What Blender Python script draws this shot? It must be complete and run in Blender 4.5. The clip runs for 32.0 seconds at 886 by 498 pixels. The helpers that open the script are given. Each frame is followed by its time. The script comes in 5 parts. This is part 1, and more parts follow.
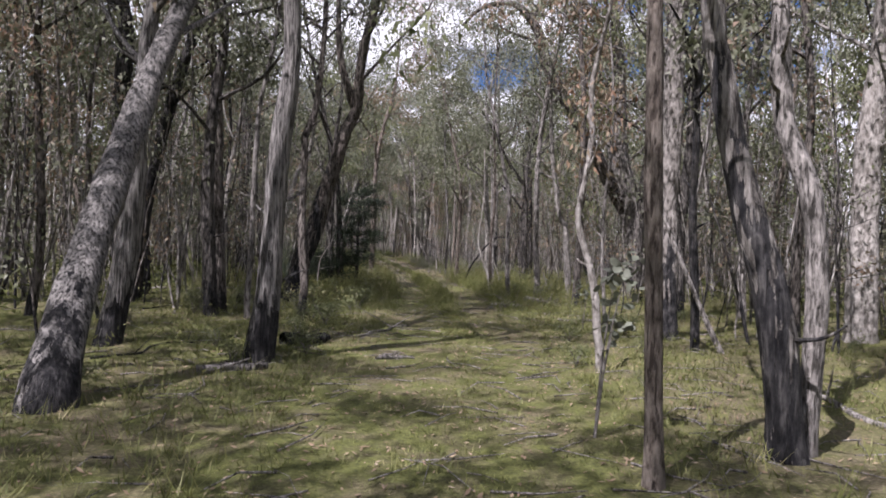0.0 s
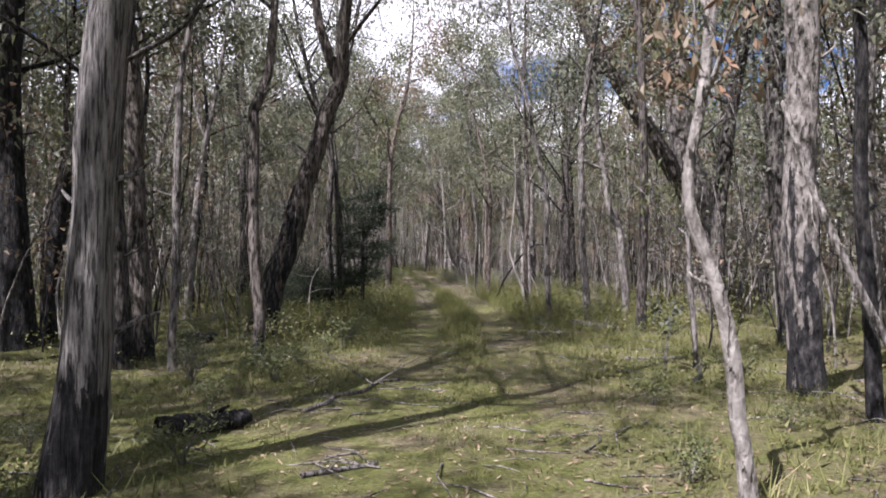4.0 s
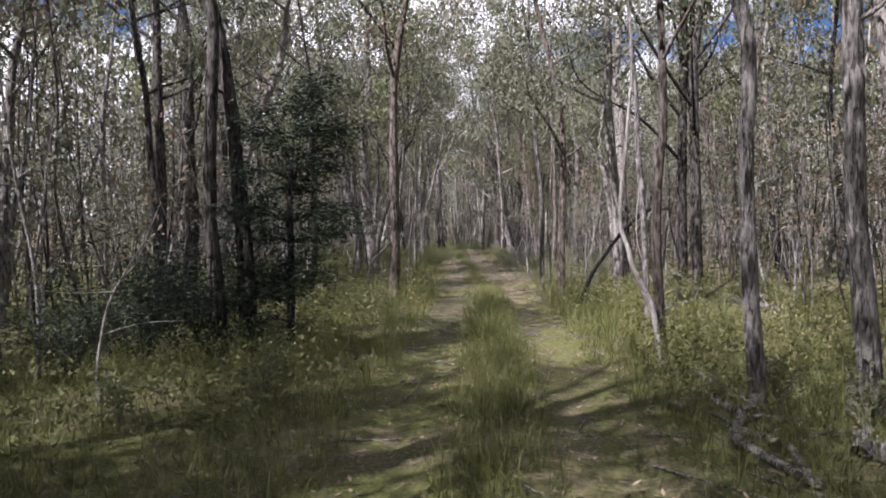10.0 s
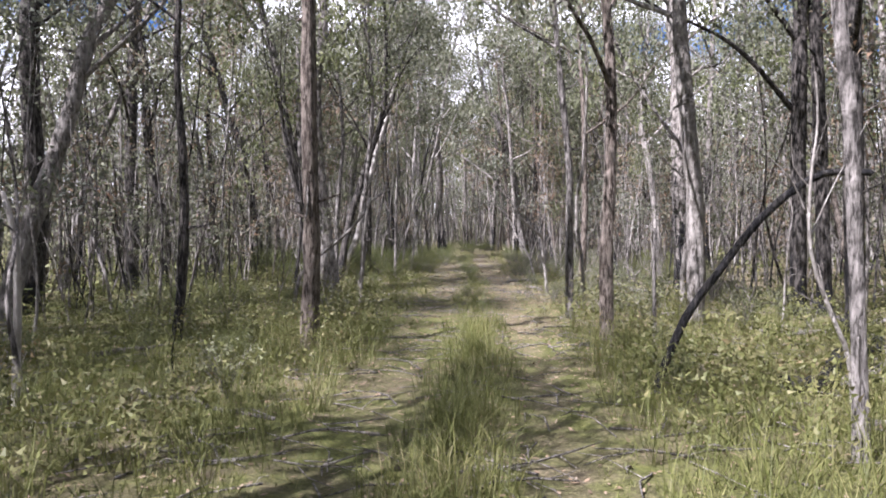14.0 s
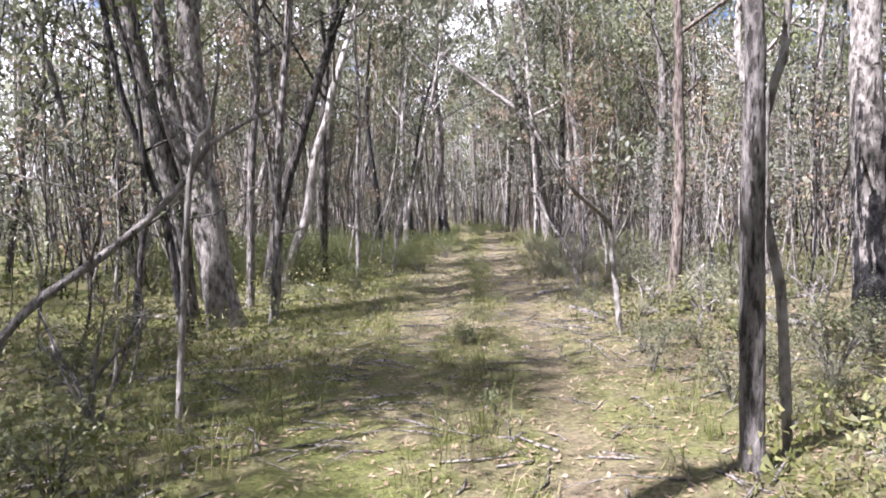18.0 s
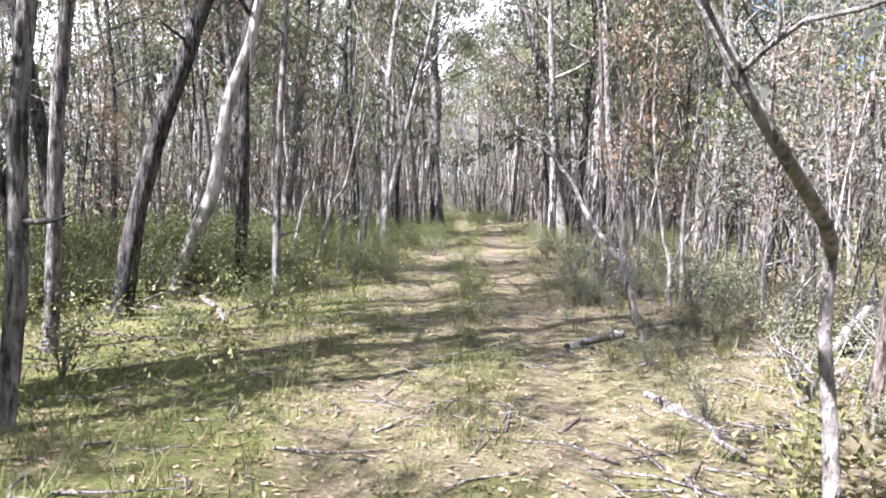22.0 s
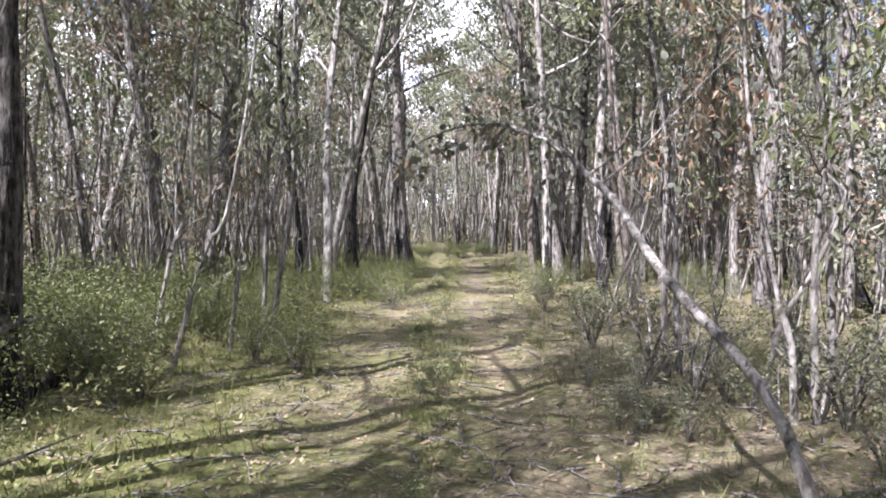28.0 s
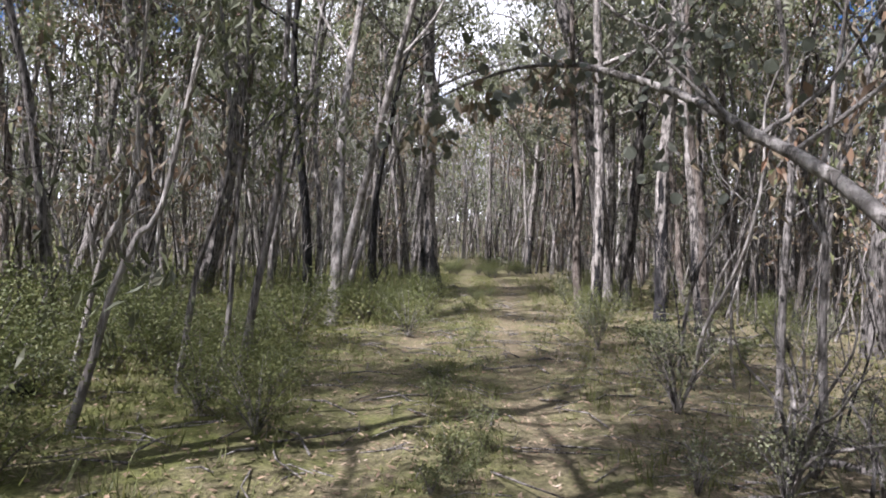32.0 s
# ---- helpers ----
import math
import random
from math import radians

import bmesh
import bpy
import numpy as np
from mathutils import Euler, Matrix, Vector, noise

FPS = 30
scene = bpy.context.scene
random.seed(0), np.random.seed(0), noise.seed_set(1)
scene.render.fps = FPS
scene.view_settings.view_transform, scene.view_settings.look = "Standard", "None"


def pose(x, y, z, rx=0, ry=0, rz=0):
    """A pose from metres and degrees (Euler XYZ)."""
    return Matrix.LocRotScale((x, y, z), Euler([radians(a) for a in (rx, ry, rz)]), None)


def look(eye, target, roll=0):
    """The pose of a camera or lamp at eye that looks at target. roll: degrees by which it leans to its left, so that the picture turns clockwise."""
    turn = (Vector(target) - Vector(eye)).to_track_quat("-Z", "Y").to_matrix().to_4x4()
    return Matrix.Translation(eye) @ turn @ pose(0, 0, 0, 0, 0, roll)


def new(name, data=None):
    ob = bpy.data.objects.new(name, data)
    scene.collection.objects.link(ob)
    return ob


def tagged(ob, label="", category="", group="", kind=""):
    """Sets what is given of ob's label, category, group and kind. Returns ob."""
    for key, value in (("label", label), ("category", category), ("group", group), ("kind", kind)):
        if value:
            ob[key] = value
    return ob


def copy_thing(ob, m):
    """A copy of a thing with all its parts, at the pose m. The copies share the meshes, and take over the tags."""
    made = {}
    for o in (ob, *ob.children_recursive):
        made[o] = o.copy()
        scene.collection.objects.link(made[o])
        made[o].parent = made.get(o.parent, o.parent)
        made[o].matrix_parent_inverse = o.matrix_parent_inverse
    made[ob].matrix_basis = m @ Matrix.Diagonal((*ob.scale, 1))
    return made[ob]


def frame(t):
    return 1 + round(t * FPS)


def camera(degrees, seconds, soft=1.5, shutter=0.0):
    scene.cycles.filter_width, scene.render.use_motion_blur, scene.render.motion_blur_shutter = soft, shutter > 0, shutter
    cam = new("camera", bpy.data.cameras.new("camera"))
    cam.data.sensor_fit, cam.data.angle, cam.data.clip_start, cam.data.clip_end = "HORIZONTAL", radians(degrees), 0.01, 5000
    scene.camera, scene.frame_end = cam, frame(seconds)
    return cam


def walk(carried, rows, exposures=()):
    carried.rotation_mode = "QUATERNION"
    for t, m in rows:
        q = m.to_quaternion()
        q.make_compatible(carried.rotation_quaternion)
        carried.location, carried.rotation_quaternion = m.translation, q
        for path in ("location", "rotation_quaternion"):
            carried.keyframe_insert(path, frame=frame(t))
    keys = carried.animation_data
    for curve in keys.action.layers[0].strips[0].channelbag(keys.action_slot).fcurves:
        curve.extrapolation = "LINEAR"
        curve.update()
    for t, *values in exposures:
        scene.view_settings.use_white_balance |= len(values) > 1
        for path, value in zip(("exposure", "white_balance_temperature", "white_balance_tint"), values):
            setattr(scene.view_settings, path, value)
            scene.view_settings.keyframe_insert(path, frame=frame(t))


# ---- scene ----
FOV = 65.44
# seconds, eye, turns about x, y, z
PATH = [
    (0, -0.000, -0.000, 1.611, 89.64, -2.17, -0.00),
    (0.5, 0.013, 0.345, 1.624, 88.06, -3.13, 1.12),
    (1, 0.046, 0.750, 1.616, 86.77, -5.78, 1.52),
    (1.5, 0.074, 1.260, 1.626, 88.50, -2.05, 3.06),
    (2, 0.115, 1.915, 1.646, 88.64, -1.75, 2.01),
    (2.5, 0.194, 2.653, 1.621, 89.33, -1.29, 1.81),
    (3, 0.287, 3.282, 1.596, 90.44, -1.20, 2.58),
    (3.5, 0.379, 3.922, 1.588, 90.65, 0.01, 3.23),
    (5.5, 0.462, 6.707, 1.640, 90.30, -1.14, 3.07),
    (6, 0.467, 7.620, 1.661, 89.97, 0.76, 2.45),
    (6.5, 0.457, 8.576, 1.655, 89.54, 0.68, 3.44),
    (7, 0.502, 9.600, 1.658, 90.33, 1.02, 4.61),
    (7.5, 0.469, 10.623, 1.639, 90.40, -2.44, 2.39),
    (8, 0.412, 11.659, 1.628, 90.12, -1.01, 3.00),
    (8.5, 0.372, 12.565, 1.609, 88.77, 0.20, 4.94),
    (9, 0.403, 13.663, 1.618, 87.76, 0.41, 7.05),
    (9.5, 0.447, 14.658, 1.607, 90.23, 1.05, 7.11),
    (10, 0.374, 15.645, 1.615, 88.68, 0.84, 8.64),
    (10.5, 0.330, 16.580, 1.616, 88.91, -0.27, 7.46),
    (11, 0.290, 17.524, 1.610, 89.33, 1.65, 7.18),
    (11.5, 0.237, 18.419, 1.589, 90.31, 0.12, 6.99),
    (12, 0.173, 19.519, 1.590, 87.27, 1.59, 6.12),
    (12.5, 0.125, 20.464, 1.573, 88.68, 0.08, 7.46),
    (13, 0.149, 21.277, 1.583, 89.73, -0.35, 6.91),
    (13.5, 0.147, 22.056, 1.536, 88.61, -0.53, 8.89),
    (15.5, -0.253, 26.378, 1.596, 88.76, 2.11, 11.26),
    (16, -0.377, 27.460, 1.645, 88.25, 0.41, 10.35),
    (16.5, -0.506, 28.366, 1.619, 88.07, 0.76, 11.71),
    (17, -0.607, 29.378, 1.606, 88.30, -0.51, 11.39),
    (17.5, -0.698, 30.294, 1.621, 86.89, 3.76, 9.79),
    (18, -0.827, 31.099, 1.612, 86.81, 1.36, 10.95),
    (18.5, -0.921, 31.794, 1.611, 87.25, 1.24, 12.02),
    (19, -0.949, 32.321, 1.641, 87.93, 3.62, 12.33),
    (19.5, -1.096, 32.897, 1.668, 90.21, -1.85, 11.29),
    (20, -1.178, 33.438, 1.637, 87.39, 1.28, 7.46),
    (20.5, -1.242, 34.078, 1.621, 88.41, 0.14, 9.50),
    (21, -1.315, 34.863, 1.620, 88.05, 0.75, 10.25),
    (21.5, -1.428, 35.735, 1.581, 86.01, 1.00, 11.18),
    (22, -1.523, 36.587, 1.590, 85.54, -1.34, 11.20),
    (22.5, -1.643, 37.486, 1.605, 85.97, -0.83, 10.05),
    (23, -1.745, 38.232, 1.622, 85.09, -1.18, 9.61),
    (23.5, -1.797, 38.883, 1.635, 85.69, -1.85, 9.23),
    (24, -1.854, 39.463, 1.634, 84.98, -2.16, 9.19),
    (24.5, -1.899, 39.853, 1.643, 86.40, -0.37, 9.75),
    (26.5, -1.955, 40.779, 1.639, 85.71, -1.15, 8.73),
    (27, -1.977, 40.891, 1.652, 85.82, -0.56, 8.95),
    (27.5, -2.007, 41.133, 1.649, 87.05, 0.22, 10.33),
    (28, -2.009, 41.341, 1.646, 87.97, 0.10, 9.73),
    (28.5, -2.034, 41.486, 1.650, 88.44, -0.97, 7.49),
    (29, -2.111, 41.751, 1.649, 90.40, -1.47, 8.00),
    (29.5, -2.144, 42.069, 1.626, 90.21, 2.30, 7.33),
    (30, -2.180, 42.399, 1.602, 88.71, 0.14, 5.52),
    (30.5, -2.264, 42.673, 1.587, 88.91, -0.37, 10.91),
    (31, -2.289, 42.994, 1.588, 88.17, 0.81, 11.08),
    (31.5, -2.342, 43.394, 1.555, 88.41, -0.78, 11.14),
    (32, -2.445, 43.781, 1.553, 89.29, -2.23, 12.29),
]
cam = camera(FOV, 32.0, soft=1.8)
walk(cam, [(t, pose(x, y, z, rx, ry, rz)) for t, x, y, z, rx, ry, rz in PATH],
     exposures=[(t, e, k, n) for t, e, k, n in ((0.0, 1.25, 5950, 24), (3.0, 1.4, 5950, 24), (6.0, 1.65, 5950, 24), (8.0, 1.6, 5950, 23), (10.0, 1.5, 5950, 24), (12.0, 1.5, 5900, 24), (13.0, 1.95, 5850, 24), (16.0, 2.0, 5800, 25), (18.0, 2.4, 5800, 25), (20.0, 2.15, 5800, 24), (22.0, 2.75, 5700, 23), (24.0, 2.85, 5700, 22), (27.0, 2.6, 5750, 22), (29.0, 2.15, 5800, 21), (31.0, 1.8, 5850, 21), (32.0, 1.75, 5850, 21))])

# ---------------------------------------------------------------- light
SUN_UP, SUN_FROM = radians(52), (-0.66, -0.75)
world = bpy.data.worlds.new("sky")
scene.world = world
world.use_nodes = True
wt = world.node_tree
wt.nodes.clear()
w_out = wt.nodes.new("ShaderNodeOutputWorld")
w_bg = wt.nodes.new("ShaderNodeBackground")
w_sky = wt.nodes.new("ShaderNodeTexSky")
w_sky.sky_type, w_sky.sun_disc = "NISHITA", False
w_sky.dust_density, w_sky.ozone_density = 0.3, 3.0
w_sky.sun_elevation = SUN_UP
w_sky.sun_rotation = math.atan2(SUN_FROM[0], SUN_FROM[1])
w_co = wt.nodes.new("ShaderNodeTexCoord")
w_map = wt.nodes.new("ShaderNodeMapping")
w_map.inputs["Scale"].default_value = (1.6, 1.6, 3.0)
w_map.inputs["Location"].default_value = (0.35, 0.1, 0.2)
w_noise = wt.nodes.new("ShaderNodeTexNoise")
w_noise.inputs["Scale"].default_value, w_noise.inputs["Detail"].default_value, w_noise.inputs["Roughness"].default_value = 1.5, 9, 0.55
w_ramp = wt.nodes.new("ShaderNodeValToRGB")
w_ramp.color_ramp.elements[0].position, w_ramp.color_ramp.elements[1].position = 0.45, 0.505
w_deep = wt.nodes.new("ShaderNodeMix")
w_deep.data_type, w_deep.blend_type = "RGBA", "MULTIPLY"
w_deep.inputs["Factor"].default_value, w_deep.inputs["B"].default_value = 1.0, (1.2, 1.7, 2.3, 1)
w_mix = wt.nodes.new("ShaderNodeMix")
w_mix.data_type = "RGBA"
w_shade = wt.nodes.new("ShaderNodeTexNoise")
w_shade.inputs["Scale"].default_value = 4.0
w_cl = wt.nodes.new("ShaderNodeValToRGB")
w_cl.color_ramp.elements[0].color, w_cl.color_ramp.elements[1].color = (28.0, 28.4, 29.2, 1), (42.0, 42.0, 41.5, 1)
w_cl.color_ramp.elements[0].position, w_cl.color_ramp.elements[1].position = 0.35, 0.6
w_sep = wt.nodes.new("ShaderNodeSeparateXYZ")
w_low = wt.nodes.new("ShaderNodeMapRange")
for key, v in (("From Min", 0.0), ("From Max", 0.26), ("To Min", 0.22), ("To Max", 0.0)):
    w_low.inputs[key].default_value = v
w_sum = wt.nodes.new("ShaderNodeMath")
for a, b in ((w_co.outputs["Generated"], w_map.inputs["Vector"]), (w_co.outputs["Generated"], w_sep.inputs[0]), (w_sep.outputs[2], w_low.inputs["Value"]),
             (w_noise.outputs["Fac"], w_sum.inputs[0]), (w_low.outputs["Result"], w_sum.inputs[1]), (w_map.outputs[0], w_noise.inputs["Vector"]),
             (w_map.outputs[0], w_shade.inputs["Vector"]), (w_shade.outputs["Fac"], w_cl.inputs["Fac"]),
             (w_sum.outputs[0], w_ramp.inputs["Fac"]), (w_ramp.outputs["Color"], w_mix.inputs["Factor"]),
             (w_sky.outputs[0], w_deep.inputs["A"]), (w_deep.outputs["Result"], w_mix.inputs["A"]), (w_cl.outputs["Color"], w_mix.inputs["B"]),
             (w_mix.outputs["Result"], w_bg.inputs["Color"]), (w_bg.outputs[0], w_out.inputs[0])):
    wt.links.new(a, b)
w_bg.inputs["Strength"].default_value = 0.016
sun_data = bpy.data.lights.new("sun", "SUN")
sun_data.energy, sun_data.angle, sun_data.color = 5.0, radians(0.6), (1.0, 0.955, 0.89)
sun = new("sun", sun_data)
flat = math.cos(SUN_UP) / math.hypot(*SUN_FROM)
sun.matrix_world = look((0, 0, 40), (-SUN_FROM[0] * flat, -SUN_FROM[1] * flat, 40 - math.sin(SUN_UP)))


# ---------------------------------------------------------------- materials
class Nodes:
    """A node material with a Principled surface and short ways to add nodes."""

    def __init__(self, name):
        self.mat = bpy.data.materials.new(name)
        self.mat.use_nodes = True
        self.t = self.mat.node_tree
        self.bsdf = self.t.nodes["Principled BSDF"]
        self.out = self.t.nodes["Material Output"]

    def add(self, kind, **values):
        n = self.t.nodes.new(kind)
        for key, v in values.items():
            n.inputs[key.replace("_", " ")].default_value = v
        return n

    def link(self, a, b):
        self.t.links.new(a, b)

    def coords(self, scale, kind="Object"):
        c, m = self.add("ShaderNodeTexCoord"), self.add("ShaderNodeMapping")
        m.inputs["Scale"].default_value = scale
        self.link(c.outputs[kind], m.inputs["Vector"])
        return m.outputs[0]

    def noise(self, vec, scale, detail=4, rough=0.6):
        n = self.add("ShaderNodeTexNoise", Scale=scale, Detail=detail, Roughness=rough)
        self.link(vec, n.inputs["Vector"])
        return n.outputs["Fac"]

    def ramp(self, fac, stops):
        r = self.add("ShaderNodeValToRGB")
        e = r.color_ramp.elements
        while len(e) < len(stops):
            e.new(0.5)
        for el, (p, c) in zip(e, stops):
            el.position, el.color = p, (*c, 1) if len(c) == 3 else c
        self.link(fac, r.inputs["Fac"])
        return r.outputs["Color"]

    def mix(self, fac, a, b, how="MIX"):
        m = self.add("ShaderNodeMix")
        m.data_type, m.blend_type = "RGBA", how
        for v, s in ((fac, "Factor"), (a, "A"), (b, "B")):
            if isinstance(v, (int, float)):
                m.inputs[s].default_value = v
            elif isinstance(v, tuple):
                m.inputs[s].default_value = (*v, 1)
            else:
                self.link(v, m.inputs[s])
        return m.outputs["Result"]

    def math(self, op, a, b=0.0):
        m = self.add("ShaderNodeMath")
        m.operation = op
        for i, v in enumerate((a, b)):
            if isinstance(v, (int, float)):
                m.inputs[i].default_value = v
            else:
                self.link(v, m.inputs[i])
        return m.outputs[0]

    def bump(self, h, strength, dist):
        b = self.add("ShaderNodeBump", Strength=strength, Distance=dist)
        self.link(h, b.inputs["Height"])
        self.link(b.outputs[0], self.bsdf.inputs["Normal"])

    def done(self, colour, rough=0.85):
        if isinstance(colour, tuple):
            self.bsdf.inputs["Base Color"].default_value = (*colour, 1)
        else:
            self.link(colour, self.bsdf.inputs["Base Color"])
        self.bsdf.inputs["Roughness"].default_value = rough
        self.bsdf.inputs["Specular IOR Level"].default_value = 0.25
        return self.mat


def bark(name, low, high, fissure, char_height=0.0, patch=None, grain=(22, 22, 6.0)):
    """Bark: long vertical strips in two tones with dark fissures, larger stains, and soot up to an uneven height where the tree was burnt."""
    n = Nodes(name)
    vec = n.coords(grain)
    strips = n.noise(vec, 1.0, 6, 0.65)
    stains = n.noise(n.coords((1.6, 1.6, 0.7)), 1.0, 5, 0.6)
    info = n.add("ShaderNodeObjectInfo").outputs["Random"]
    tone = n.ramp(strips, [(0.40, fissure), (0.46, low), (0.62, high)])
    tone = n.mix(n.ramp(stains, [(0.35, (0, 0, 0)), (0.75, (1, 1, 1))]), tone, n.mix(0.5, tone, patch or low))
    blotch = n.noise(n.coords((8.5, 8.5, 4.8)), 1.0, 6, 0.75)
    tone = n.mix(n.ramp(blotch, [(0.46, (0, 0, 0)), (0.58, (0.6, 0.6, 0.6))]), tone, n.mix(0.4, tone, fissure))
    cracks = n.noise(n.coords((grain[0] * 1.5, grain[1] * 1.5, grain[2] * 0.8)), 1.0, 3, 0.5)
    tone = n.mix(n.ramp(cracks, [(0.37, (0.85, 0.85, 0.85)), (0.41, (0, 0, 0))]), tone, fissure)
    shade = n.math("MULTIPLY_ADD", info, 0.5)
    shade.node.inputs[2].default_value = 0.72
    tone = n.mix(1.0, tone, n.ramp(shade, [(0.0, (0, 0, 0)), (1.0, (1, 1, 1))]), "MULTIPLY")
    if char_height:
        c = n.add("ShaderNodeTexCoord")
        z = n.add("ShaderNodeSeparateXYZ")
        n.link(c.outputs["Object"], z.inputs[0])
        ragged = n.noise(n.coords((7, 7, 1.3)), 1.0, 6, 0.6)
        h = n.math("SUBTRACT", n.math("MULTIPLY", n.math("SUBTRACT", ragged, 0.35), char_height * 8.0), z.outputs[2])
        soot = n.ramp(n.math("ADD", n.math("MULTIPLY", h, 0.8), 0.1), [(0.07, (0, 0, 0)), (0.12, (1, 1, 1))])
        tone = n.mix(soot, tone, n.ramp(n.math("ADD", n.math("MULTIPLY", strips, 0.6), n.math("MULTIPLY", blotch, 0.4)), [(0.42, (0.004, 0.004, 0.005)), (0.52, (0.026, 0.025, 0.025)), (0.62, (0.075, 0.071, 0.067))]))
    n.bump(n.math("ADD", n.math("ADD", strips, n.ramp(cracks, [(0.36, (0, 0, 0)), (0.44, (0.5, 0.5, 0.5))])), n.math("MULTIPLY", n.noise(n.coords((60, 60, 12)), 1.0), 0.4)), 1.0, 0.05)
    return n.done(tone, 0.9)


BARK = {
    "char": bark("burnt_grey_bark", (0.165, 0.154, 0.142), (0.355, 0.337, 0.311), (0.020, 0.019, 0.017), 0.6, None, (32, 32, 3.4)),
    "brownchar": bark("burnt_brown_bark", (0.075, 0.064, 0.054), (0.2, 0.176, 0.15), (0.014, 0.012, 0.010), 1.6, None, (26, 26, 3.6)),
    "patchy": bark("patchy_burnt_bark", (0.12, 0.108, 0.094), (0.32, 0.3, 0.272), (0.02, 0.018, 0.016), 1.9, (0.05, 0.046, 0.042), (16, 16, 2.6)),
    "grey": bark("grey_bark", (0.165, 0.152, 0.138), (0.35, 0.325, 0.297), (0.04, 0.036, 0.031)),
    "pale": bark("pale_gum_bark", (0.225, 0.209, 0.187), (0.39, 0.368, 0.334), (0.12, 0.108, 0.094), 0.0, (0.163, 0.147, 0.128), (13, 13, 6)),
    "palebig": bark("blotched_gum_bark", (0.19, 0.174, 0.156), (0.36, 0.338, 0.306), (0.085, 0.075, 0.066), 0.0, (0.085, 0.075, 0.066), (13, 13, 6)),
    "palechar": bark("burnt_pale_bark", (0.204, 0.186, 0.165), (0.388, 0.360, 0.325), (0.061, 0.054, 0.047), 1.25, None, (14, 14, 6.5)),
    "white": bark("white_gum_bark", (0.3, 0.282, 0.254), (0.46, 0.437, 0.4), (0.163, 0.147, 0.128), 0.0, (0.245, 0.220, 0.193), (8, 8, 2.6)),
    "red": bark("red_brown_bark", (0.13, 0.108, 0.088), (0.262, 0.226, 0.19), (0.036, 0.027, 0.021)),
    "brown": bark("brown_bark", (0.082, 0.071, 0.062), (0.21, 0.187, 0.163), (0.016, 0.014, 0.011), 0.35),
    "dark": bark("dark_bark", (0.055, 0.05, 0.044), (0.16, 0.145, 0.129), (0.009, 0.008, 0.008), 0.6),
    "black": bark("black_burnt_bark", (0.018, 0.017, 0.015), (0.071, 0.065, 0.059), (0.005, 0.005, 0.005), 2.2),
}
for twin, source in (("stick", "grey"), ("burntstick", "black"), ("deadlimb", "pale"), ("arch2", "pale"), ("arch", "pale")):
    BARK[twin] = BARK[source]


def leaf_material(name, stops, through_light=0.26, rough=0.58):
    """Leaves: each leaf and each plant takes its own tone; some daylight passes through."""
    n = Nodes(name)
    g = n.add("ShaderNodeNewGeometry")
    info = n.add("ShaderNodeObjectInfo")
    clump = n.math("MULTIPLY", n.math("SUBTRACT", n.noise(n.coords((1, 1, 1)), 1.4, 3, 0.5), 0.32), 1.2)
    own = n.math("ADD", n.math("MULTIPLY", g.outputs["Random Per Island"], 0.5), n.math("ADD", n.math("MULTIPLY", info.outputs["Random"], 0.12), n.math("MULTIPLY", clump, 0.9)))
    tone = n.ramp(own, stops)
    n.done(tone, rough)
    n.bsdf.inputs["Specular IOR Level"].default_value = 0.35
    tr = n.add("ShaderNodeBsdfTranslucent")
    n.link(tone, tr.inputs["Color"])
    m = n.add("ShaderNodeMixShader", Fac=through_light)
    n.link(n.bsdf.outputs[0], m.inputs[1])
    n.link(tr.outputs[0], m.inputs[2])
    n.link(m.outputs[0], n.out.inputs["Surface"])
    return n.mat


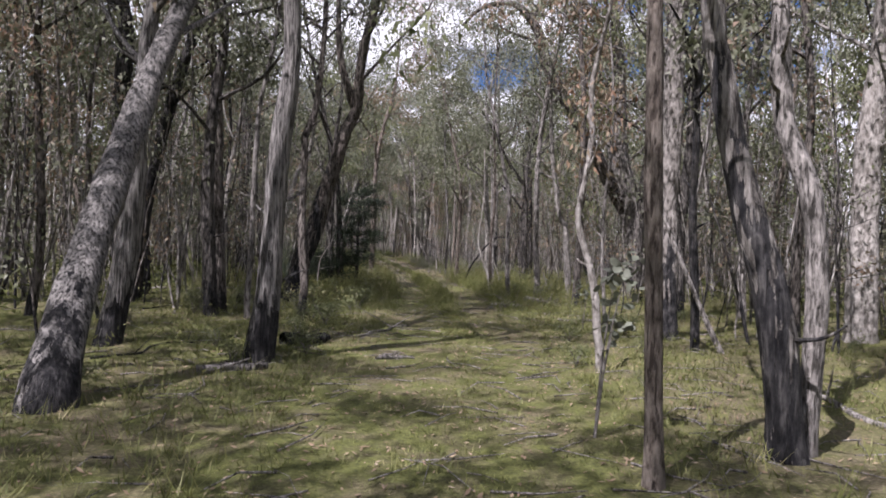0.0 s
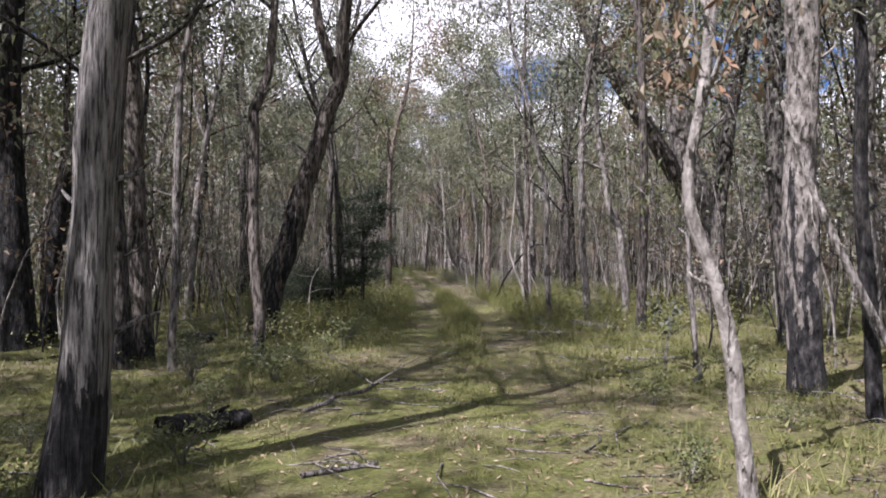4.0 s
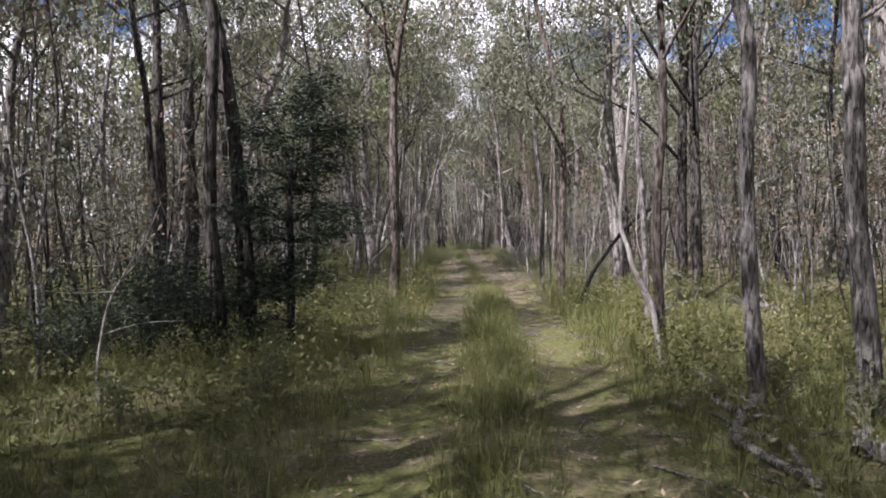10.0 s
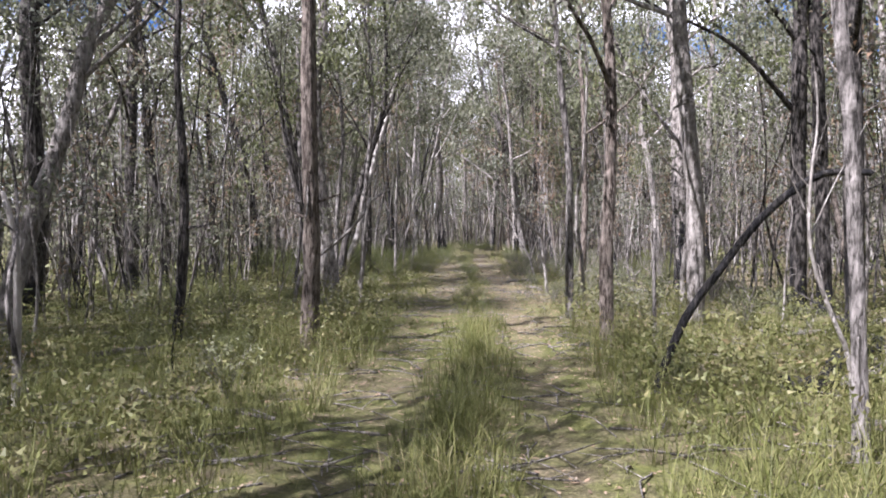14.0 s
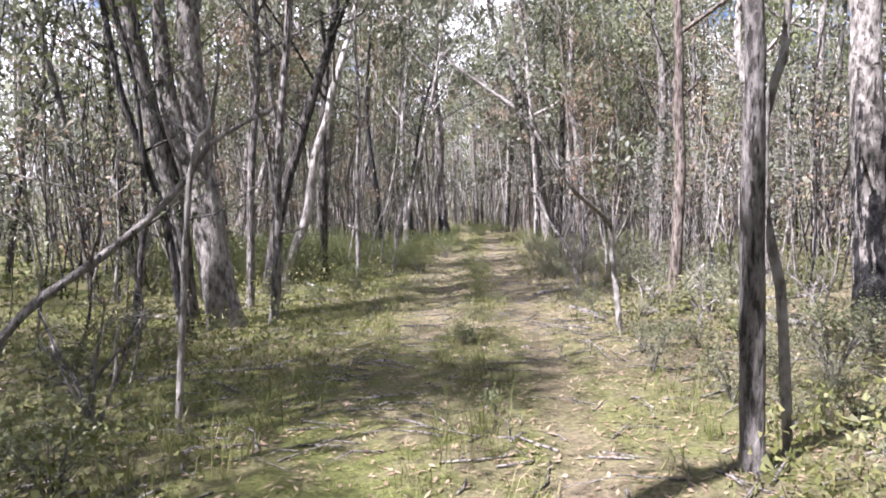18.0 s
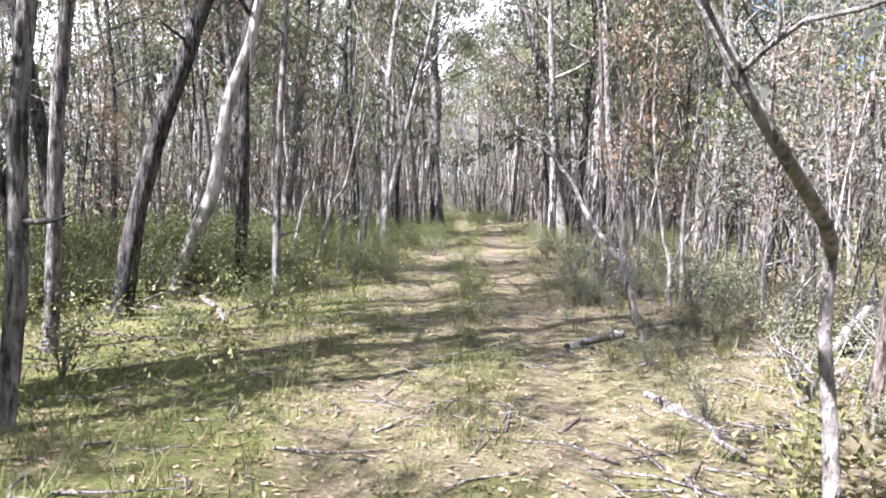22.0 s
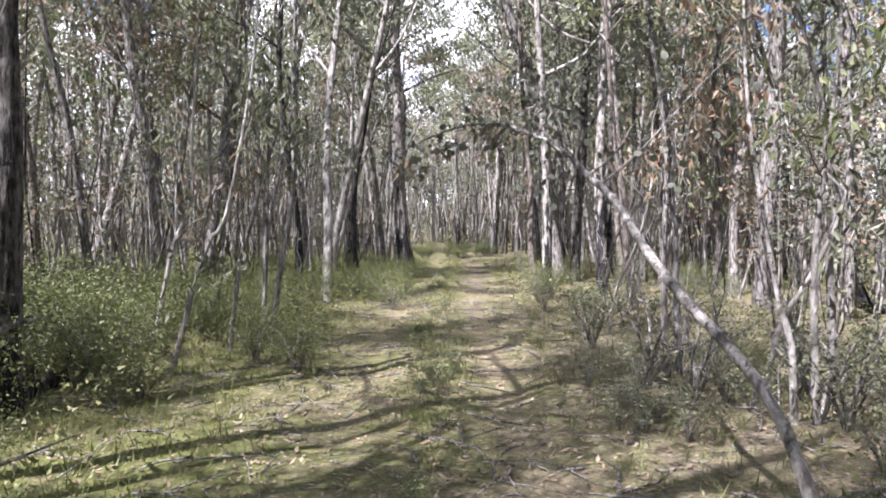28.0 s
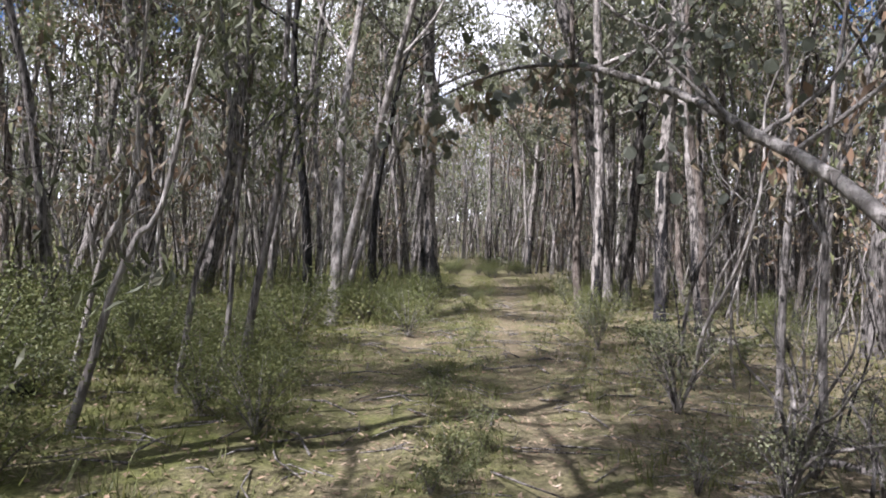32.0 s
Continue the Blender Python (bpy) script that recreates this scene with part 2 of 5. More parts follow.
LEAF = {
    "gum": leaf_material("gum_leaves", [(0.1, (0.055, 0.064, 0.034)), (0.42, (0.115, 0.125, 0.07)), (0.66, (0.18, 0.186, 0.125)), (0.84, (0.25, 0.246, 0.2)), (0.93, (0.24, 0.175, 0.115)), (1.0, (0.17, 0.105, 0.07))], 0.36),
    "olive": leaf_material("olive_leaves", [(0.0, (0.055, 0.07, 0.028)), (0.5, (0.125, 0.14, 0.06)), (0.9, (0.19, 0.196, 0.095)), (1.0, (0.22, 0.15, 0.075))], 0.36),
    "rust": leaf_material("rusty_leaves", [(0.0, (0.10, 0.09, 0.05)), (0.5, (0.19, 0.15, 0.10)), (1.0, (0.24, 0.12, 0.07))]),
    "round": leaf_material("blue_grey_round_leaves", [(0.0, (0.09, 0.1, 0.07)), (0.5, (0.12, 0.13, 0.096)), (0.85, (0.16, 0.165, 0.132)), (1.0, (0.22, 0.15, 0.1))], 0.2, 0.75),
    "wattle": leaf_material("wattle_leaves", [(0.0, (0.01, 0.018, 0.009)), (0.6, (0.024, 0.037, 0.018)), (1.0, (0.048, 0.06, 0.03))], 0.15),
    "heath": leaf_material("heath_leaves", [(0.0, (0.038, 0.053, 0.013)), (0.5, (0.096, 0.112, 0.034)), (0.85, (0.18, 0.184, 0.07)), (0.97, (0.24, 0.24, 0.13)), (1.0, (0.6, 0.58, 0.5))]),
    "grass": leaf_material("grass_blades", [(0.0, (0.05, 0.064, 0.015)), (0.5, (0.114, 0.126, 0.033)), (0.8, (0.195, 0.19, 0.07)), (1.0, (0.4, 0.35, 0.2))], 0.35),
    "bracken": leaf_material("brown_green_bracken", [(0.0, (0.044, 0.053, 0.014)), (0.45, (0.115, 0.123, 0.036)), (0.8, (0.165, 0.152, 0.066)), (1.0, (0.22, 0.15, 0.08))]),
    "scrub": leaf_material("scrub_leaves", [(0.0, (0.06, 0.07, 0.034)), (0.5, (0.125, 0.136, 0.07)), (0.85, (0.2, 0.2, 0.125)), (1.0, (0.24, 0.16, 0.09))]),
    "litter": leaf_material("fallen_leaves", [(0.0, (0.09, 0.06, 0.04)), (0.4, (0.19, 0.132, 0.083)), (0.75, (0.27, 0.208, 0.14)), (1.0, (0.36, 0.31, 0.24))], 0.1, 0.7),
}


def ground_material():
    n = Nodes("forest_floor")
    vec = n.coords((1, 1, 1))
    fine, mid, big = n.noise(vec, 26, 8, 0.7), n.noise(vec, 3.0, 6, 0.6), n.noise(vec, 0.45, 4, 0.5)
    grass = n.ramp(fine, [(0.3, (0.034, 0.039, 0.011)), (0.55, (0.098, 0.105, 0.028)), (0.8, (0.195, 0.182, 0.07))])
    straw = n.ramp(fine, [(0.3, (0.05, 0.041, 0.023)), (0.55, (0.14, 0.117, 0.068)), (0.8, (0.31, 0.265, 0.18))])
    soil = n.ramp(fine, [(0.3, (0.07, 0.057, 0.036)), (0.6, (0.175, 0.141, 0.088)), (0.85, (0.33, 0.275, 0.19))])
    cover = n.mix(n.ramp(n.math("ADD", n.math("MULTIPLY", mid, 0.6), n.math("MULTIPLY", big, 0.5)), [(0.5, (0, 0, 0)), (0.68, (1, 1, 1))]), grass, straw)
    wear = n.add("ShaderNodeAttribute")
    wear.attribute_name = "wear"
    fallen = n.add("ShaderNodeAttribute")
    fallen.attribute_name = "litter"
    brown = n.ramp(fine, [(0.3, (0.05, 0.04, 0.025)), (0.52, (0.145, 0.118, 0.076)), (0.68, (0.25, 0.21, 0.15)), (0.85, (0.40, 0.36, 0.285))])
    cover = n.mix(n.ramp(n.math("MULTIPLY", fallen.outputs["Fac"], n.math("ADD", mid, 0.5)), [(0.25, (0, 0, 0)), (0.9, (0.75, 0.75, 0.75))]), cover, brown)
    worn = n.ramp(n.math("MULTIPLY", wear.outputs["Fac"], n.math("ADD", mid, 0.45)), [(0.45, (0, 0, 0)), (0.95, (0.6, 0.6, 0.6))])
    n.bump(n.math("ADD", fine, mid), 0.8, 0.05)
    return n.done(n.mix(worn, cover, soil), 0.95)


GROUND = ground_material()


# ---------------------------------------------------------------- ground
CENTRE = [(-40, 0.0), (0, 0.0), (8, 0.28), (16, 0.2), (22, -0.1), (31, -0.95), (38, -1.85), (44, -2.6), (55, -4.5), (68, -6.0), (80, -8.6), (95, -14.0), (140, -34.0)]


def track(y):
    """The middle of the track at y."""
    return np.interp(y, [c[0] for c in CENTRE], [c[1] for c in CENTRE])


def rut(x, y):
    """How far a place lies in one of the two wheel ruts, 0 to 1."""
    off = np.abs(np.abs(x - track(y)) - 0.76)
    return np.exp(-(off / 0.27) ** 2)


def height(x, y):
    """The ground's height: flat along the track, ruts, low swells and hummocks beside it."""
    side = np.clip((np.abs(x - track(y)) - 1.4) / 3.0, 0, 1)
    swell = 0.07 * np.sin(x * 0.9 + 1.3 * np.sin(y * 0.35)) * np.cos(y * 0.75 + x * 0.3) + 0.035 * np.sin(x * 2.7 + y * 1.9) * np.sin(y * 2.3 - x)
    far = np.hypot(np.maximum(np.abs(x - track(np.minimum(y, 90))) - 22, 0), np.maximum(y - 88, 0) * 0.8)
    return 0.0011 * np.minimum(far, 75) ** 2 + side * swell - 0.045 * np.clip((y - 4) / 16, 0.3, 1) * rut(x, y) + 0.012 * np.sin(y * 3.1 + x * 2.0) * (1 - side)


def mesh_object(name, verts, loops, sizes, material, parent=None, label="", smooth=False):
    """A mesh object from arrays of corners and faces."""
    me = bpy.data.meshes.new(name)
    verts, loops, sizes = np.asarray(verts, np.float32), np.asarray(loops, np.int32).ravel(), np.asarray(sizes, np.int32)
    me.vertices.add(len(verts))
    me.vertices.foreach_set("co", verts.ravel())
    me.loops.add(len(loops))
    me.loops.foreach_set("vertex_index", loops)
    me.polygons.add(len(sizes))
    me.polygons.foreach_set("loop_start", np.r_[0, np.cumsum(sizes)[:-1]].astype(np.int32))
    me.polygons.foreach_set("loop_total", sizes)
    me.polygons.foreach_set("use_smooth", np.full(len(sizes), smooth))
    me.update(calc_edges=True)
    me.materials.append(material)
    ob = new(name, me)
    if parent is not None:
        ob.parent = parent
    return tagged(ob, label=label) if label else ob


def lines(start, end, step, reach):
    """Grid lines: even from start to end, then ever wider apart."""
    out = list(np.arange(start, end + step / 2, step))
    g, a, b = step, start, end
    while b < reach:
        g *= 1.35
        a, b = a - g, b + g
        out = [a] + out + [b]
    return np.array(out)


gx, gy = lines(-12, 12, 0.2, 500), lines(-2, 78, 0.28, 560)
GX, GY = np.meshgrid(gx, gy)
GZ = height(GX, GY)
nx = len(gx)
a = (np.arange(len(gy) - 1)[:, None] * nx + np.arange(nx - 1)[None, :]).ravel()
ground = mesh_object("ground", np.stack([GX, GY, GZ], -1).reshape(-1, 3), np.stack([a, a + 1, a + nx + 1, a + nx], -1), np.full(len(a), 4), GROUND, smooth=True)
wear = ground.data.attributes.new("wear", "FLOAT", "POINT")
band = np.clip(1.1 - np.abs(GX - track(GY)) / 2.2, 0, 0.15)
grassy = np.where((GX < track(GY)) & (GY > 27), 0.55, 1.0)
wear.data.foreach_set("value", np.clip((rut(GX, GY) + band) * grassy * np.clip((GY - 11) / 27, 0.1, 1), 0, 1).astype(np.float32).ravel())
litter_map = ground.data.attributes.new("litter", "FLOAT", "POINT")
litter_map.data.foreach_set("value", (np.clip((GY - 27) / 14, 0.45, 1) * np.clip(0.5 + (GX - track(GY)) * 0.12, 0.25, 0.85)).astype(np.float32).ravel())
tagged(ground, "grassy forest floor with leaf litter and two worn wheel ruts", "ground", kind="structure")


# ---------------------------------------------------------------- ways to build plants
def spline(points, radii, step):
    """A smooth line through the points, with radii, about step apart."""
    p, r = np.array(points, float), np.array(radii, float)
    pad = np.vstack([2 * p[0] - p[1], p, 2 * p[-1] - p[-2]])
    out, rad = [], []
    for i in range(len(p) - 1):
        a, b, c, d = pad[i : i + 4]
        k = max(2, int(np.linalg.norm(c - b) / step))
        for u in np.arange(k) / k:
            out.append(0.5 * (2 * b + (c - a) * u + (2 * a - 5 * b + 4 * c - d) * u * u + (3 * b - a - 3 * c + d) * u**3))
            rad.append(r[i] + (r[i + 1] - r[i]) * u)
    return np.array(out + [p[-1]]), np.array(rad + [r[-1]])


def tube(line, radii, sides, rng, rough=0.06):
    """Corners and faces of a limb: rings along a line, uneven round and along, closed at the tip."""
    n = len(line)
    way = np.gradient(line, axis=0)
    way /= np.linalg.norm(way, axis=1)[:, None] + 1e-9
    ref = np.array([1.0, 0.0, 0.0]) if abs(way[0][0]) < 0.7 else np.array([0.0, 1.0, 0.0])
    u = np.cross(way, ref)
    u /= np.linalg.norm(u, axis=1)[:, None] + 1e-9
    v = np.cross(way, u)
    ang = np.arange(sides) * 2 * np.pi / sides
    ridge = 1 + rough * rng.normal(size=sides)[None, :] + rough * 0.6 * rng.normal(size=(n, sides))
    rr = radii[:, None] * ridge
    verts = line[:, None] + rr[..., None] * (np.cos(ang)[None, :, None] * u[:, None] + np.sin(ang)[None, :, None] * v[:, None])
    verts = np.vstack([verts.reshape(-1, 3), line[-1] + way[-1] * radii[-1]])
    i, j = np.meshgrid(np.arange(n - 1), np.arange(sides), indexing="ij")
    k = (j + 1) % sides
    quads = np.stack([i * sides + j, i * sides + k, (i + 1) * sides + k, (i + 1) * sides + j], -1).reshape(-1, 4)
    tip = np.stack([(n - 1) * sides + np.arange(sides), (n - 1) * sides + (np.arange(sides) + 1) % sides, np.full(sides, n * sides)], -1)
    return verts, [quads, tip]


def join(pieces):
    """One set of corners and faces out of several."""
    verts, loops, sizes, at = [], [], [], 0
    for v, faces in pieces:
        verts.append(v)
        for f in faces:
            loops.append((f + at).ravel())
            sizes.append(np.full(len(f), f.shape[1]))
        at += len(v)
    return np.vstack(verts), np.concatenate(loops), np.concatenate(sizes)


def leaves(centres, count, spread, long, wide, rng, hang=0.6, simple=False):
    """Leaves round each centre: pointed blades that hang at all angles."""
    c = np.repeat(np.array(centres), count, axis=0)
    n = len(c)
    base = c + rng.normal(size=(n, 3)) * spread * np.array([1, 1, 0.75])
    way = rng.normal(size=(n, 3))
    way[:, 2] = way[:, 2] * 0.6 - hang * 1.4
    way /= np.linalg.norm(way, axis=1)[:, None]
    side = np.cross(way, rng.normal(size=(n, 3)))
    side /= np.linalg.norm(side, axis=1)[:, None] + 1e-9
    L = long * rng.uniform(0.65, 1.3, n)[:, None]
    W = wide * rng.uniform(0.7, 1.25, n)[:, None]
    if simple:
        verts = np.stack([base + side * W * 0.75, base + way * L, base - side * W * 0.75 + way * L * 0.12], 1).reshape(-1, 3)
        return verts, [np.arange(3 * n).reshape(n, 3)]
    curl = np.cross(way, side) * L * 0.12
    if wide / long > 0.75:
        a = np.arange(7) * 2 * np.pi / 7
        along, across = 0.5 - 0.5 * np.cos(a), np.sin(a)
        verts = base[:, None] + way[:, None] * L[:, None] * along[:, None] + side[:, None] * W[:, None] * 0.5 * across[:, None] + curl[:, None] * (across ** 2)[:, None]
        return verts.reshape(-1, 3), [np.arange(7 * n).reshape(n, 7)]
    verts = np.stack([base, base + way * L * 0.45 + side * W / 2 + curl, base + way * L, base + way * L * 0.45 - side * W / 2 + curl], 1).reshape(-1, 3)
    return verts, [np.arange(4 * n).reshape(n, 4)]


def part(name, data, material, parent, label="", smooth=True):
    return mesh_object(name, *data, material, parent, label, smooth)


LOOKS = {
    "char": "grey fissured gum tree with a fire-blackened foot",
    "brownchar": "leaning brown gum tree with a fire-blackened foot",
    "patchy": "stout gum tree with black and silver-grey patches of burnt bark", "grey": "slender gum tree with grey bark", "pale": "pale gum tree with smooth bark", "palebig": "stout blotched cream and grey gum tree",
    "palechar": "pale gum tree with a burnt black lower trunk", "white": "slender gum with smooth white bark", "red": "straight tree with red-brown stringy bark",
    "brown": "brown gum tree with rough bark", "dark": "slender gum tree with dark bark", "black": "gum tree blackened by fire",
    "arch": "pale sapling bent into an arch over the track", "arch2": "mottled pale trunk leaning over the track",
    "stick": "grey dead pole leaning among the trees", "burntstick": "blackened dead branch bent over the undergrowth", "deadlimb": "bare grey dead branch reaching up from the ground",
}
SEED = [0]


def limbs_and_crown(tree, line, radii, low, kind, rng, limb_count, leaf_count, leaf=("gum", 0.11, 0.034), spread=0.34, reach=1.0, simple=False, thick=0.05, clumps=0):
    """Limbs that leave the trunk above the height low, twigs, and the leaf clusters at their ends."""
    z = line[:, 2]
    spots, twigs = [], []
    top = z.max()
    for k in range(limb_count):
        h = low + (top - low) * (k + rng.uniform(0.1, 0.9)) / limb_count
        i = min(int(np.argmin(np.abs(z - h))), len(line) - 2)
        a = rng.uniform(0, 2 * np.pi)
        size = reach * rng.uniform(0.7, 1.5) * (0.55 + 0.5 * (1 - (h - low) / max(top - low, 0.1)))
        out = np.array([np.cos(a), np.sin(a), 0]) * size
        rise = rng.uniform(0.5, 1.3) * size
        p = [line[i], line[i] + out * 0.4 + [0, 0, rise * 0.35], line[i] + out * 0.8 + [0, 0, rise * 0.8] + rng.normal(size=3) * 0.1 * size, line[i] + out * 1.15 + [0, 0, rise * 1.15]]
        r0 = min(radii[i] * 0.55, thick)
        ln, rd = spline(p, [r0, r0 * 0.75, r0 * 0.5, r0 * 0.2], 0.34)
        part("limb", join([tube(ln, rd, 5 if not simple else 4, rng, 0.05)]), BARK[kind], tree)
        for j in np.linspace(len(ln) * 0.45, len(ln) - 1, 3).astype(int):
            end = ln[j] + rng.normal(size=3) * 0.32 * size + [0, 0, 0.1]
            tl, tr = spline([ln[j], (ln[j] + end) / 2 + rng.normal(size=3) * 0.06, end], [r0 * 0.3, r0 * 0.2, 0.003], 0.3)
            twigs.append(tube(tl, tr, 3, rng, 0))
            spots += [end, (end * 0.6 + ln[j] * 0.4) + rng.normal(size=3) * 0.12]
    for i in np.linspace(len(line) * 0.8, len(line) - 1, 4).astype(int):
        spots.append(line[i] + rng.normal(size=3) * 0.25)
    if clumps:
        spots = [spots[int(k)] for k in rng.choice(len(spots), min(clumps, len(spots)), False)]
    else:
        spots += [spots[int(k)] for k in rng.integers(0, len(spots), len(spots) // 2)]
    per = max(4, leaf_count // len(spots))
    data = join(twigs + [leaves(spots, per, spread, leaf[1], leaf[2], rng, 1.2, simple)])
    crown = part("crown", data, LEAF[leaf[0]], tree, smooth=False)
    crown.data.materials.append(BARK[kind])
    n_twig = sum(len(f) for _, fs in twigs for f in fs)
    index = np.zeros(len(crown.data.polygons), np.int32)
    index[:n_twig] = 1
    crown.data.polygons.foreach_set("material_index", index)


def gum(kind, x, y, r0, r1, tall, bends, fork=0, leaf=None, group="gum trees of the forest"):
    """A single tree at (x, y): its trunk bends through points given from its foot, and goes on up to its full height."""
    SEED[0] += 1
    rng = np.random.default_rng(SEED[0])
    z0 = float(height(x, y)) - 0.06
    names = {"stick": "dead_pole", "burntstick": "dead_branch", "deadlimb": "dead_branch", "arch": "arching_sapling", "arch2": "leaning_tree"}
    tree = new(names.get(kind, "sapling" if r0 < 0.05 else "gum_tree"))
    tree.location = (x, y, z0)
    pts = [np.zeros(3)] + [np.array(b) + [0, 0, 0.06] for b in bends]
    seen = len(pts)
    share = [r0 + (r1 - r0) * k / (seen - 1) for k in range(seen)]
    lean = (pts[-1] - pts[-2]) / max(pts[-1][2] - pts[-2][2], 0.2)
    while tall and pts[-1][2] < tall:
        lean = lean * (0.7 if r0 > 0.05 else 0.35) + rng.normal(size=3) * 0.10
        lean[2] = 1
        pts.append(pts[-1] + lean * 1.5)
        share.append(max(r1 * max(1 - (pts[-1][2] - pts[seen - 1][2]) / max(tall - pts[seen - 1][2], 1) * 0.8, 0.12), 0.012))
    line, radii = spline(pts, share, 0.22)
    radii = radii * (1 + 0.05 * np.sin(line[:, 2] * 2.3 + rng.uniform(0, 6)) + 0.03 * np.sin(line[:, 2] * 6.1 + rng.uniform(0, 6)))
    flare = 1 + 0.16 * np.exp(-np.clip(line[:, 2], 0, 9) / (0.10 + r0)) if r0 > 0.05 and kind not in ("arch2", "deadlimb", "stick", "burntstick") else 1
    part("trunk", join([tube(line, radii * flare, 14 if r0 > 0.06 else 8, rng, 0.05)]), BARK[kind], tree)
    if tall and r0 > 0.045:
        for k in range(int(rng.integers(1, 4))):
            i = int(np.argmin(np.abs(line[:, 2] - rng.uniform(0.9, 5.0))))
            a, size = rng.uniform(0, 2 * np.pi), rng.uniform(0.12, 0.42)
            out = np.array([np.cos(a), np.sin(a), rng.uniform(0.0, 0.7)])
            ls, rs = spline([line[i], line[i] + out * (radii[i] + size * 0.5), line[i] + out * (radii[i] + size) + [0, 0, rng.uniform(-0.05, 0.1)]], [0.024, 0.017, 0.008], 0.06)
            part("stub", join([tube(ls, rs, 6, rng, 0.1)]), BARK[kind], tree)
    if tall and r0 > 0.08:
        for k in range(int(rng.integers(2, 5))):
            i = int(np.argmin(np.abs(line[:, 2] - rng.uniform(1.2, 4.2))))
            a, drop = rng.uniform(0, 2 * np.pi), rng.uniform(0.3, 0.9)
            out = np.array([np.cos(a), np.sin(a), 0.0])
            at = line[i] + out * radii[i] * 0.95
            ls, rs = spline([at, at + out * 0.03 + [0, 0, -drop * 0.4], at + out * 0.07 + [0, 0, -drop * 0.8], at + out * rng.uniform(0.08, 0.2) + [0, 0, -drop]], [0.012, 0.013, 0.009, 0.004], 0.1)
            part("bark_ribbon", join([tube(ls, rs, 4, rng, 0.25)]), BARK["grey" if k % 2 else kind], tree)
    if fork:
        i = int(np.argmin(np.abs(line[:, 2] - fork)))
        ln, rd = spline([line[i], line[i] + [-0.2, -0.1, 0.5], line[i] + [-0.5, -0.1, 1.7], line[i] + [-0.6, 0, 4.5]], [radii[i] * 0.9, radii[i] * 0.75, radii[i] * 0.6, 0.03], 0.25)
        part("second_stem", join([tube(ln, rd, 10, rng, 0.05)]), BARK[kind], tree)
    if kind in ("arch", "arch2"):
        limbs_and_crown(tree, line, radii, 1.9, kind, rng, 5 if kind == "arch" else 7, 280, ("round", 0.06, 0.05), 0.2, 0.55, thick=0.012)
        if kind == "arch2":
            tip = line[-1]
            ln, rd = spline([tip, tip + [-0.35, 0.05, 0.0], tip + [-0.75, 0.1, -0.12], tip + [-1.1, 0.12, -0.3]], [0.015, 0.011, 0.008, 0.004], 0.1)
            part("side_branch", join([tube(ln, rd, 5, rng, 0.05)]), BARK[kind], tree)
            hang = [ln[int(len(ln) * f)] + [0, 0, -0.05] + rng.normal(size=3) * 0.07 for f in np.linspace(0.1, 0.97, 9)]
            tagged(part("dead_leaf_spray", join([leaves(hang[::2], 16, 0.09, 0.10, 0.045, rng, 1.2)]), LEAF["rust"], tree, smooth=False), "hanging dead brown leaves", kind="stuff")
            tagged(part("leaf_spray", join([leaves(hang, 12, 0.14, 0.07, 0.06, rng, 0.8)]), LEAF["round"], tree, smooth=False), "round grey-green leaves", kind="stuff")
    elif tall:
        big = tall > 8.5
        use = leaf or ("gum", "olive", "gum", "rust", "gum", "round")[int(rng.integers(0, 6))]
        limbs_and_crown(tree, line, radii, min(line[:, 2].max() * 0.5, 3.4 + 1.6 * rng.random()) if big else 1.3, kind, rng, 10 if big else 5,
                        3500 if big else 460, (use, 0.13, 0.045) if use != "round" else (use, 0.06, 0.048), 0.32 if big else 0.2, 2.1 if big else 0.55, big and y > 8, clumps=38 if big else 0)
    elif kind == "deadlimb":
        for k in range(3):
            i = int(len(line) * (0.45 + 0.18 * k))
            ln, rd = spline([line[i], line[i] + rng.normal(size=3) * 0.18 + [0, 0, 0.2], line[i] + rng.normal(size=3) * 0.3 + [0, 0, 0.5]], [radii[i] * 0.5, radii[i] * 0.3, 0.004], 0.1)
            part("twig", join([tube(ln, rd, 5, rng, 0.05)]), BARK[kind], tree)
    label = LOOKS[kind]
    if r0 < 0.05 and kind in ("grey", "pale", "dark", "black"):
        label = {"grey": "thin grey gum sapling with sparse leaves", "pale": "thin pale gum sapling with crooked stem", "dark": "thin gum sapling with dark stem", "black": "thin sapling blackened by fire"}[kind]
    elif tall and abs(bends[-1][0]) > 0.09 * bends[-1][2]:
        label = label.replace("gum tree", "leaning gum tree")
    return tagged(tree, label, "dead branch" if kind in ("stick", "burntstick", "deadlimb") else "tree", group)


